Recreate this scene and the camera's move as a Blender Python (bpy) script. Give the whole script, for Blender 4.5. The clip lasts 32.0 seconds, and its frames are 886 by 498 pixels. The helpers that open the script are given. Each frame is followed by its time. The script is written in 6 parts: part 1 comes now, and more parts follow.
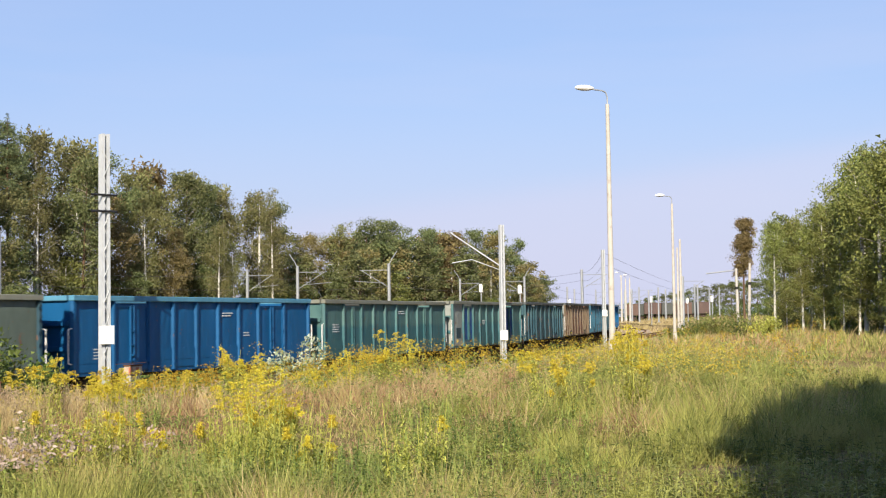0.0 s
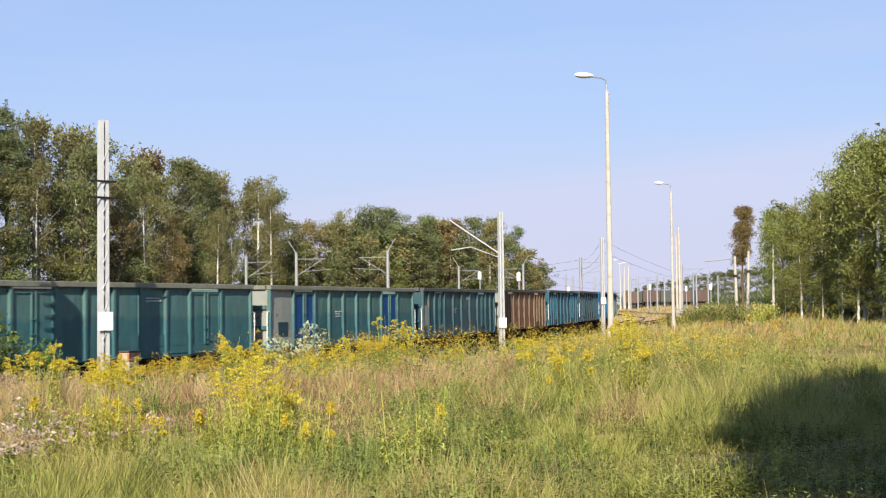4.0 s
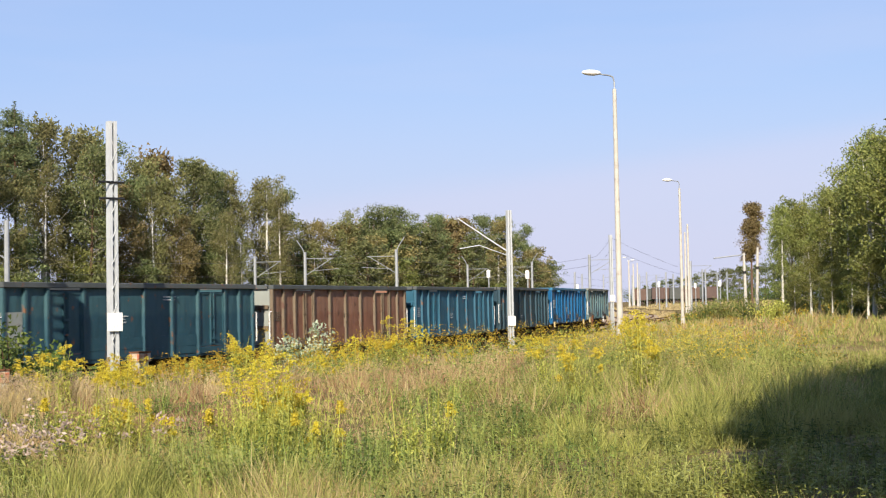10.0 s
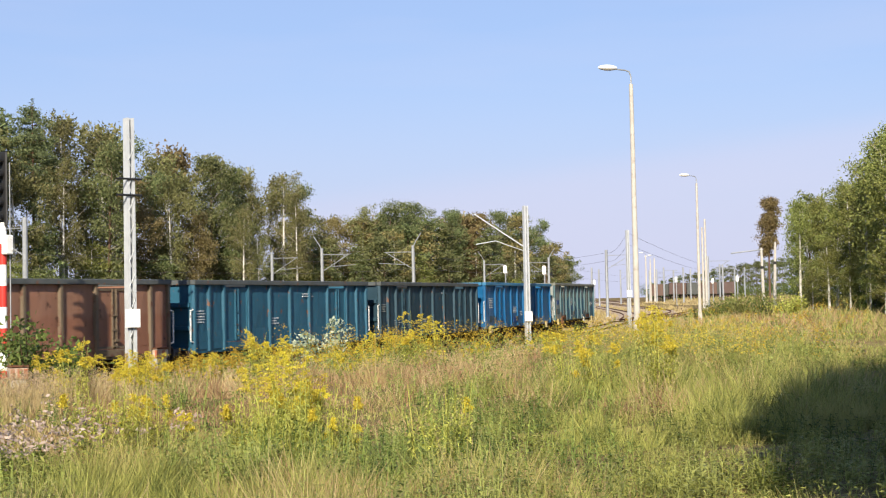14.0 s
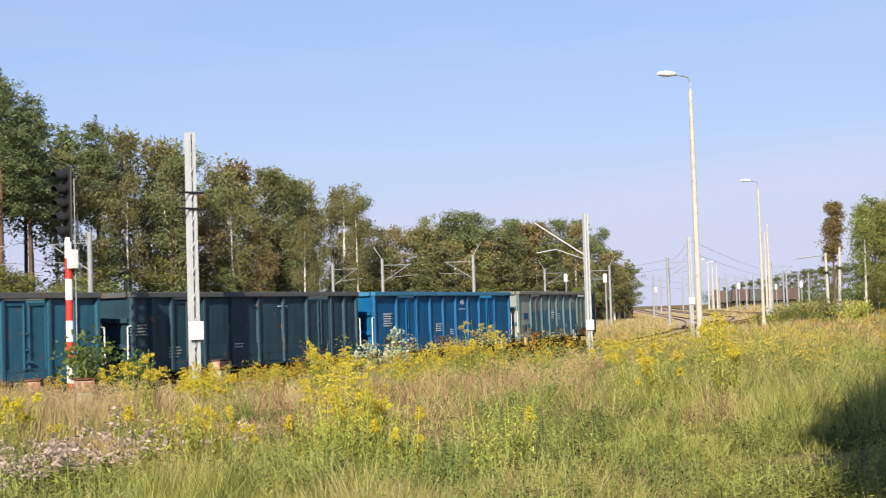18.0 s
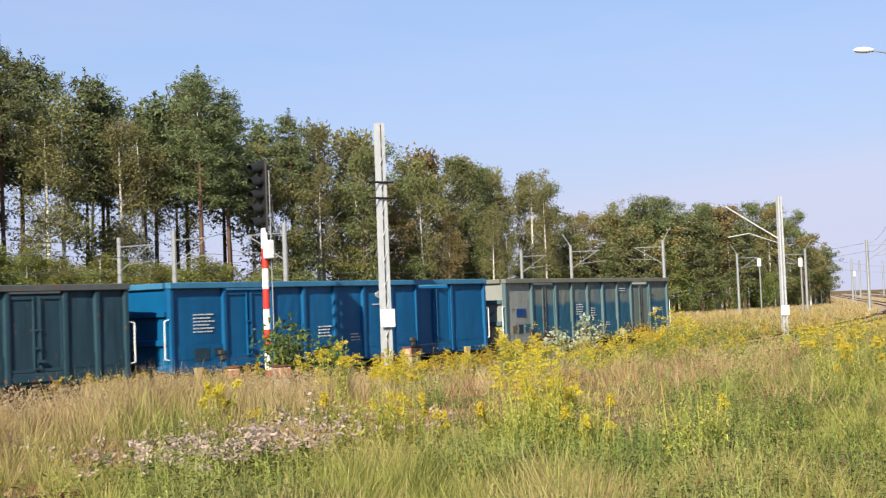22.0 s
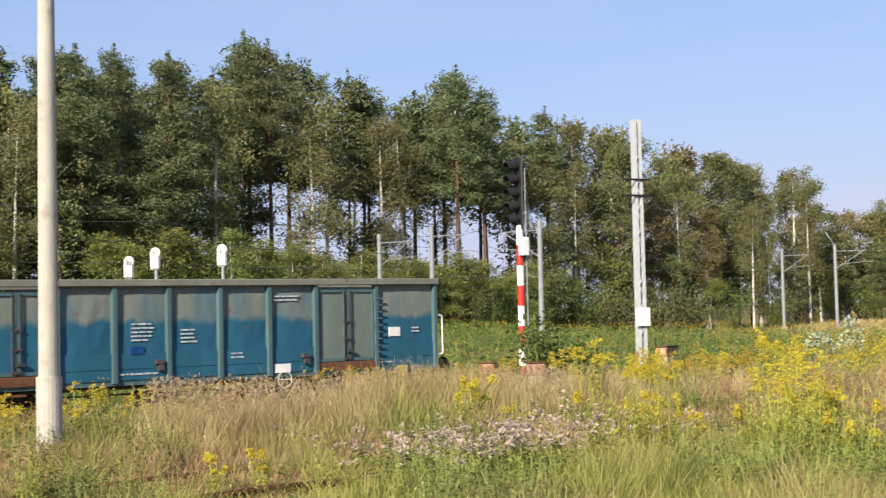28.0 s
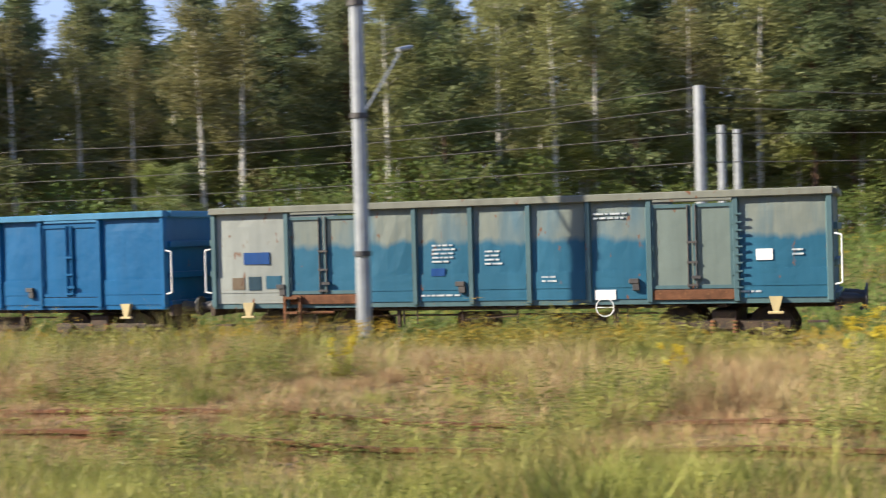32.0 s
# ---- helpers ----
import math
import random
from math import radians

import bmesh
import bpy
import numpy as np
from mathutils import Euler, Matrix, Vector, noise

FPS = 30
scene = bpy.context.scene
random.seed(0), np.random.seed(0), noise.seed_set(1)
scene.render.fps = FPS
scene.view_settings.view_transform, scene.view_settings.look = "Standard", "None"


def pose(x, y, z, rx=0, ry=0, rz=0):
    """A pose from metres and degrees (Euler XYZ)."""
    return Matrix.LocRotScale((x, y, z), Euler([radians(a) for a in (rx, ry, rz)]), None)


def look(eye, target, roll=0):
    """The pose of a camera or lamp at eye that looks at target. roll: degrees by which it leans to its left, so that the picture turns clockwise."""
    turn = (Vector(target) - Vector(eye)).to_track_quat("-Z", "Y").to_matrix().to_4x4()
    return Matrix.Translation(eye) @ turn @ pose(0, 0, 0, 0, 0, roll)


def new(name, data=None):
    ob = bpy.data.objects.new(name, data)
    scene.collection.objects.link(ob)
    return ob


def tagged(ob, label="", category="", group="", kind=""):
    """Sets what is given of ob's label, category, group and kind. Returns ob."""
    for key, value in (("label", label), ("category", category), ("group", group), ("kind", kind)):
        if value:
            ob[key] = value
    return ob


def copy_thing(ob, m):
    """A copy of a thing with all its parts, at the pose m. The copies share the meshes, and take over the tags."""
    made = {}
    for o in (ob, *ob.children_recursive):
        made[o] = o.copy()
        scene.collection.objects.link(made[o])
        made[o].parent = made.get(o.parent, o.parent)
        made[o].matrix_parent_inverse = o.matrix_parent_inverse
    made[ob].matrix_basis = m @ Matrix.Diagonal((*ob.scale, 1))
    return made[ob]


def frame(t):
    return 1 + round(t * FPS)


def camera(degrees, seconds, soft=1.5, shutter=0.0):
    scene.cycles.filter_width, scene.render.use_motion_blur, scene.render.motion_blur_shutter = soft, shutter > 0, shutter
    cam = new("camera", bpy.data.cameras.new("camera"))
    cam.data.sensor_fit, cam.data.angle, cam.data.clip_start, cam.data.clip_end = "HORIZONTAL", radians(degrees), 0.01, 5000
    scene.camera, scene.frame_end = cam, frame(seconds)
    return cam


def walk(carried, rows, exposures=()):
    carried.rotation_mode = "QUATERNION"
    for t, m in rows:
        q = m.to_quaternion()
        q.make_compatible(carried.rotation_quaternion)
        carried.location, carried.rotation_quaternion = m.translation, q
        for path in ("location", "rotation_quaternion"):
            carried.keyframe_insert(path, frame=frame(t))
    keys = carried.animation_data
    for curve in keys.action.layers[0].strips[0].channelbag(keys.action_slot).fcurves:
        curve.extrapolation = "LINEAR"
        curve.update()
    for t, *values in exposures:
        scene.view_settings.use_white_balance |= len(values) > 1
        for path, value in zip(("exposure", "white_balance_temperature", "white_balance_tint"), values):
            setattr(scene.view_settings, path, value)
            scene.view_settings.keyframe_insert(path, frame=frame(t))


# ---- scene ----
# Camera: one standing place, panning to the left
EYE = (0.0, 0.0, 1.7)


def view(yaw, pitch, roll):
    return pose(*EYE, 0, 0, yaw) @ pose(0, 0, 0, 90 + pitch) @ pose(0, 0, 0, 0, 0, roll)


PATH = [
    (0, -7.672, 2.992, -0.856), (0.5, -7.657, 3.025, -0.9), (1, -7.608, 3.041, -0.953), (1.5, -7.67, 3.059, -1.041),
    (2, -7.743, 2.925, -0.975), (2.5, -7.753, 2.84, -0.825), (3, -7.75, 2.629, -0.836), (3.5, -7.733, 2.448, -0.724),
    (5.5, -7.574, 2.452, -0.815), (6, -7.492, 2.46, -1.174), (6.5, -7.423, 2.543, -1.067), (7, -7.304, 2.429, -1.14),
    (7.5, -7.197, 2.441, -1.089), (8, -7.223, 2.374, -0.986), (8.5, -7.24, 2.348, -1.062), (9, -7.282, 2.349, -1.014),
    (9.5, -7.331, 2.378, -1.056), (10, -7.347, 2.393, -1.089), (10.5, -7.307, 2.411, -1.089), (11, -7.226, 2.408, -0.988),
    (11.5, -7.162, 2.351, -1.104), (12, -7.082, 2.25, -1.138), (12.5, -6.962, 2.231, -1.083), (13, -6.866, 2.214, -1.068),
    (13.5, -6.765, 2.214, -1.135), (14, -6.637, 2.226, -1.198), (14.5, -6.483, 2.269, -1.161), (16.5, -5.721, 2.638, -1.394),
    (17, -5.373, 2.663, -1.566), (17.5, -4.941, 2.68, -1.735), (18, -4.1, 2.696, -1.808), (18.5, -2.931, 2.53, -2.035),
    (19, -0.517, 2.571, -2.462), (19.5, 0.537, 2.611, -2.35), (20, 1.399, 2.605, -2.133), (20.5, 1.917, 2.563, -2.442),
    (21, 2.572, 2.553, -2.398), (21.5, 2.996, 2.47, -2.363), (22, 3.9, 2.414, -2.176), (22.5, 4.389, 2.389, -2.006),
    (23, 4.896, 2.394, -1.935), (23.5, 5.209, 2.365, -1.782), (24, 5.497, 2.447, -1.929), (24.5, 5.811, 2.529, -1.8),
    (26.5, 10.396, 2.874, -1.593), (27, 12.034, 2.945, -1.543), (27.5, 13.281, 2.888, -1.437), (28, 14.697, 2.627, -1.258),
    (28.5, 16.56, 2.456, -1.395), (29, 19.146, 2.085, -1.48), (29.5, 22.403, 1.249, -1.583), (29.7, 24.412, 1.151, -1.07),
    (30, 29.228, 0.855, -1.736), (30.2, 32.099, 0.589, -0.755), (30.5, 37.011, 0.151, -1.854), (30.7, 40.945, -0.05, -1.612),
    (31.2, 51.933, -0.514, -1.482), (31.6, 58.459, -0.4, -1.359), (32, 63.796, -0.431, -1.567)
]
EV = 0.81
cam = camera(36.34, 32.0, soft=1.2, shutter=0.5)
walk(cam, [(t, view(*a)) for t, *a in PATH], exposures=[(0.0, EV), (28.0, EV), (29.8, EV + 0.2), (32.0, EV + 0.36)])

# World, sun, exposure
SUN_EL, SUN_AZ = 31.0, 194.0
world = bpy.data.worlds.new("sky")
scene.world = world
world.use_nodes = True


def build_world():
    n, l = world.node_tree.nodes, world.node_tree.links
    bg = n["Background"]
    sky = n.new("ShaderNodeTexSky")
    sky.sky_type, sky.sun_disc = "NISHITA", False
    sky.sun_elevation, sky.sun_rotation = radians(SUN_EL), radians(SUN_AZ)
    sky.air_density, sky.dust_density, sky.ozone_density = 1.0, 0.8, 2.0
    # thin streaky high cloud low over the horizon
    co = n.new("ShaderNodeTexCoord")
    mp = n.new("ShaderNodeMapping")
    mp.inputs["Scale"].default_value = (1.6, 1.6, 11.0)
    mp.inputs["Rotation"].default_value = (0.05, -0.1, 0.4)
    no = n.new("ShaderNodeTexNoise")
    no.inputs["Scale"].default_value, no.inputs["Detail"].default_value = 1.3, 4.0
    ramp = n.new("ShaderNodeMapRange")
    ramp.inputs["From Min"].default_value, ramp.inputs["From Max"].default_value = 0.48, 0.8
    ramp.inputs["To Max"].default_value = 0.3
    mix = n.new("ShaderNodeMix")
    mix.data_type = "RGBA"
    mix.inputs[7].default_value = (5.8, 5.8, 7.3, 1)
    l.new(co.outputs["Generated"], mp.inputs["Vector"])
    l.new(mp.outputs["Vector"], no.inputs["Vector"])
    l.new(no.outputs["Fac"], ramp.inputs["Value"])
    l.new(ramp.outputs["Result"], mix.inputs[0])
    even = n.new("ShaderNodeMix")
    even.data_type = "RGBA"
    even.inputs[0].default_value = 0.6
    even.inputs[7].default_value = (3.6, 4.9, 8.4, 1)
    l.new(sky.outputs[0], even.inputs[6])
    sep = n.new("ShaderNodeSeparateXYZ")
    hz = n.new("ShaderNodeMapRange")
    hz.inputs["From Min"].default_value, hz.inputs["From Max"].default_value = 0.0, 0.2
    hz.inputs["To Min"].default_value, hz.inputs["To Max"].default_value = 0.85, 0.0
    hz.interpolation_type = "SMOOTHSTEP"
    haze = n.new("ShaderNodeMix")
    haze.data_type = "RGBA"
    haze.inputs[7].default_value = (5.05, 5.3, 7.0, 1)
    l.new(co.outputs["Generated"], sep.inputs[0])
    l.new(sep.outputs["Z"], hz.inputs["Value"])
    l.new(hz.outputs["Result"], haze.inputs[0])
    l.new(even.outputs[2], haze.inputs[6])
    # broad thin cloud sheet whose upper edge climbs to the right
    edge = n.new("ShaderNodeMath")
    edge.operation = "MULTIPLY_ADD"
    edge.inputs[1].default_value = -0.115
    l.new(sep.outputs["X"], edge.inputs[0])
    l.new(sep.outputs["Z"], edge.inputs[2])
    rag = n.new("ShaderNodeMath")
    rag.operation = "MULTIPLY_ADD"
    rag.inputs[1].default_value = 0.03
    l.new(no.outputs["Fac"], rag.inputs[0])
    l.new(edge.outputs[0], rag.inputs[2])
    sh = n.new("ShaderNodeMapRange")
    sh.inputs["From Min"].default_value, sh.inputs["From Max"].default_value = 0.075, 0.1
    sh.inputs["To Min"].default_value, sh.inputs["To Max"].default_value = 0.36, 0.0
    sh.interpolation_type = "SMOOTHSTEP"
    l.new(rag.outputs[0], sh.inputs["Value"])
    sheet = n.new("ShaderNodeMix")
    sheet.data_type = "RGBA"
    sheet.inputs[7].default_value = (5.8, 5.75, 7.35, 1)
    l.new(sh.outputs["Result"], sheet.inputs[0])
    l.new(haze.outputs[2], sheet.inputs[6])
    l.new(sheet.outputs[2], mix.inputs[6])
    # the clear sky deepens towards the zenith
    deep = n.new("ShaderNodeMapRange")
    deep.inputs["From Min"].default_value, deep.inputs["From Max"].default_value = 0.3, 0.85
    deep.interpolation_type = "SMOOTHSTEP"
    l.new(sep.outputs["Z"], deep.inputs["Value"])
    zen = n.new("ShaderNodeMix")
    zen.data_type = "RGBA"
    zen.inputs[7].default_value = (1.0, 1.9, 4.4, 1)
    l.new(deep.outputs["Result"], zen.inputs[0])
    l.new(mix.outputs[2], zen.inputs[6])
    l.new(zen.outputs[2], bg.inputs[0])
    bg.inputs[1].default_value = 0.07


build_world()
sun_lamp = bpy.data.lights.new("sun", "SUN")
sun_lamp.energy, sun_lamp.angle, sun_lamp.color = 5.0, radians(0.53), (1.0, 0.9, 0.74)
sun = new("sun", sun_lamp)
sun_dir = Vector((math.sin(radians(SUN_AZ)) * math.cos(radians(SUN_EL)), math.cos(radians(SUN_AZ)) * math.cos(radians(SUN_EL)), math.sin(radians(SUN_EL))))
sun.matrix_world = look(sun_dir * 50, (0, 0, 0))


# ---- materials ----
def principled(name):
    m = bpy.data.materials.new(name)
    m.use_nodes = True
    return m, m.node_tree.nodes, m.node_tree.links, m.node_tree.nodes["Principled BSDF"]


def noise_fac(n, l, scale, lo, hi, detail=4.0, coord="Object", stretch=(1, 1, 1)):
    co = n.new("ShaderNodeTexCoord")
    mp = n.new("ShaderNodeMapping")
    mp.inputs["Scale"].default_value = stretch
    no = n.new("ShaderNodeTexNoise")
    no.inputs["Scale"].default_value, no.inputs["Detail"].default_value = scale, detail
    r = n.new("ShaderNodeMapRange")
    r.inputs["From Min"].default_value, r.inputs["From Max"].default_value = lo, hi
    l.new(co.outputs[coord], mp.inputs["Vector"])
    l.new(mp.outputs["Vector"], no.inputs["Vector"])
    l.new(no.outputs["Fac"], r.inputs["Value"])
    return r.outputs["Result"]


def mixed(n, l, fac, a, b):
    m = n.new("ShaderNodeMix")
    m.data_type = "RGBA"
    for sock, v in ((m.inputs[0], fac), (m.inputs[6], a), (m.inputs[7], b)):
        if hasattr(v, "links"):
            l.new(v, sock)
        elif isinstance(v, (int, float)):
            sock.default_value = v
        else:
            sock.default_value = (*v, 1)
    return m.outputs[2]


def bump(n, l, bsdf, fac, strength, distance=0.02):
    b = n.new("ShaderNodeBump")
    b.inputs["Strength"].default_value, b.inputs["Distance"].default_value = strength, distance
    l.new(fac, b.inputs["Height"])
    l.new(b.outputs["Normal"], bsdf.inputs["Normal"])


def surface(name, a, b, scale=3.0, lo=0.35, hi=0.65, rough=0.7, metal=0.0, bumps=0.15, fine=40.0, stain=None, coord="Object", stretch=(1, 1, 1), spread=0.0):
    """Two tones mixed by a broad noise, with a fine grain, an optional stain colour, and random spread per object."""
    m, n, l, s = principled(name)
    c = mixed(n, l, noise_fac(n, l, scale, lo, hi, 5.0, coord, stretch), a, b)
    g = noise_fac(n, l, fine, 0.3, 0.7, 3.0, coord)
    if stain:
        c = mixed(n, l, noise_fac(n, l, scale * 2.7, 0.58, 0.72, 6.0, coord, stretch), c, stain)
    if spread:
        oi = n.new("ShaderNodeObjectInfo")
        hs = n.new("ShaderNodeHueSaturation")
        for inp, k, o in (("Value", spread, 1 - spread / 2), ("Hue", spread * 0.08, 0.5 - spread * 0.04)):
            mr = n.new("ShaderNodeMath")
            mr.operation = "MULTIPLY_ADD"
            mr.inputs[1].default_value, mr.inputs[2].default_value = k, o
            l.new(oi.outputs["Random"], mr.inputs[0])
            l.new(mr.outputs[0], hs.inputs[inp])
        l.new(c, hs.inputs["Color"])
        c = hs.outputs["Color"]
    l.new(c, s.inputs["Base Color"])
    s.inputs["Roughness"].default_value, s.inputs["Metallic"].default_value = rough, metal
    s.inputs["Specular IOR Level"].default_value = 0.08 if rough > 0.84 else 0.4
    if bumps:
        bump(n, l, s, g, bumps)
    return m


def foliage(name, dark, light, trans=0.25, rough=0.55, patch=None, patch_scale=0.1, spread=0.3, tuft=0.0):
    """Leaf colour varied leaf by leaf, and plant by plant; a part of the light passes through."""
    m, n, l, s = principled(name)
    geo = n.new("ShaderNodeNewGeometry")
    fac = geo.outputs["Random Per Island"]
    if tuft:
        # blades of one tuft share their tone
        ad = n.new("ShaderNodeMath")
        ad.operation = "MULTIPLY_ADD"
        ad.inputs[1].default_value = 0.34
        l.new(fac, ad.inputs[0])
        half = n.new("ShaderNodeMath")
        half.operation = "MULTIPLY"
        half.inputs[1].default_value = 0.66
        l.new(noise_fac(n, l, tuft, 0.4, 0.6, 5.0), half.inputs[0])
        l.new(half.outputs[0], ad.inputs[2])
        fac = ad.outputs[0]
    c = mixed(n, l, fac, dark, light)
    if patch:
        c = mixed(n, l, noise_fac(n, l, patch_scale, 0.5, 0.64, 3.0), c, patch)
    oi = n.new("ShaderNodeObjectInfo")
    hs = n.new("ShaderNodeHueSaturation")
    for inp, k, o in (("Value", spread, 1 - spread / 2), ("Hue", spread * 0.12, 0.5 - spread * 0.06)):
        mr = n.new("ShaderNodeMath")
        mr.operation = "MULTIPLY_ADD"
        mr.inputs[1].default_value, mr.inputs[2].default_value = k, o
        l.new(oi.outputs["Random"], mr.inputs[0])
        l.new(mr.outputs[0], hs.inputs[inp])
    l.new(c, hs.inputs["Color"])
    c = hs.outputs["Color"]
    l.new(c, s.inputs["Base Color"])
    s.inputs["Roughness"].default_value = rough
    s.inputs["Specular IOR Level"].default_value = 0.18
    if trans:
        t = n.new("ShaderNodeBsdfTranslucent")
        l.new(c, t.inputs["Color"])
        mx = n.new("ShaderNodeMixShader")
        mx.inputs[0].default_value = trans
        l.new(s.outputs[0], mx.inputs[1])
        l.new(t.outputs[0], mx.inputs[2])
        l.new(mx.outputs[0], n["Material Output"].inputs["Surface"])
    return m


def paint(name, low, high=None, level=2.3, rust=(0.16, 0.07, 0.035), rust_amount=0.66, fade=0.5, rough=0.5):
    """Worn wagon paint: a lower and an upper coat with a ragged border, faded streaks, rust spots."""
    m, n, l, s = principled(name)
    col = low
    if high:
        co = n.new("ShaderNodeTexCoord")
        sep = n.new("ShaderNodeSeparateXYZ")
        l.new(co.outputs["Object"], sep.inputs[0])
        ad = n.new("ShaderNodeMath")
        ad.operation = "MULTIPLY_ADD"
        ad.inputs[1].default_value = 0.5
        l.new(noise_fac(n, l, 1.6, 0.0, 1.0, 5.0, "Object", (1.6, 1, 0.5)), ad.inputs[0])
        l.new(sep.outputs["Z"], ad.inputs[2])
        st = n.new("ShaderNodeMapRange")
        st.inputs["From Min"].default_value, st.inputs["From Max"].default_value = level + 0.2, level + 0.34
        l.new(ad.outputs[0], st.inputs["Value"])
        col = mixed(n, l, st.outputs["Result"], low, high)
    pale = tuple(min(1, v * 1.35 + 0.004) for v in low)
    dark = tuple(v * 0.6 for v in low)
    c = mixed(n, l, noise_fac(n, l, 0.9, 0.5, 0.85, 6.0, "Object", (1.5, 1, 0.35)), col, pale)
    m2 = n.new("ShaderNodeMath")
    m2.operation = "MULTIPLY"
    m2.inputs[1].default_value = fade
    l.new(noise_fac(n, l, 2.2, 0.45, 0.8, 6.0, "Object", (2.5, 1, 0.3)), m2.inputs[0])
    c = mixed(n, l, m2.outputs[0], c, dark)
    c = mixed(n, l, noise_fac(n, l, 5.0, rust_amount, rust_amount + 0.06, 7.0, "Object", (1, 1, 0.6)), c, rust)
    l.new(c, s.inputs["Base Color"])
    s.inputs["Roughness"].default_value = rough
    s.inputs["Specular IOR Level"].default_value = 0.28
    bump(n, l, s, noise_fac(n, l, 2.5, 0.3, 0.7, 4.0), 0.25, 0.03)
    return m


def ground_material():
    m, n, l, s = principled("ground_soil_grass")
    # soil tones lowered to put shade into the gaps between tufts
    c = mixed(n, l, noise_fac(n, l, 0.12, 0.4, 0.6, 5.0), (0.15, 0.125, 0.045), (0.24, 0.165, 0.085))
    c = mixed(n, l, noise_fac(n, l, 0.5, 0.5, 0.68, 6.0), c, (0.31, 0.215, 0.13))
    c = mixed(n, l, noise_fac(n, l, 9.0, 0.35, 0.7, 6.0), c, (0.12, 0.09, 0.04))
    l.new(c, s.inputs["Base Color"])
    s.inputs["Roughness"].default_value = 0.95
    s.inputs["Specular IOR Level"].default_value = 0.03
    bump(n, l, s, noise_fac(n, l, 6.0, 0.2, 0.8, 8.0), 0.8, 0.08)
    return m


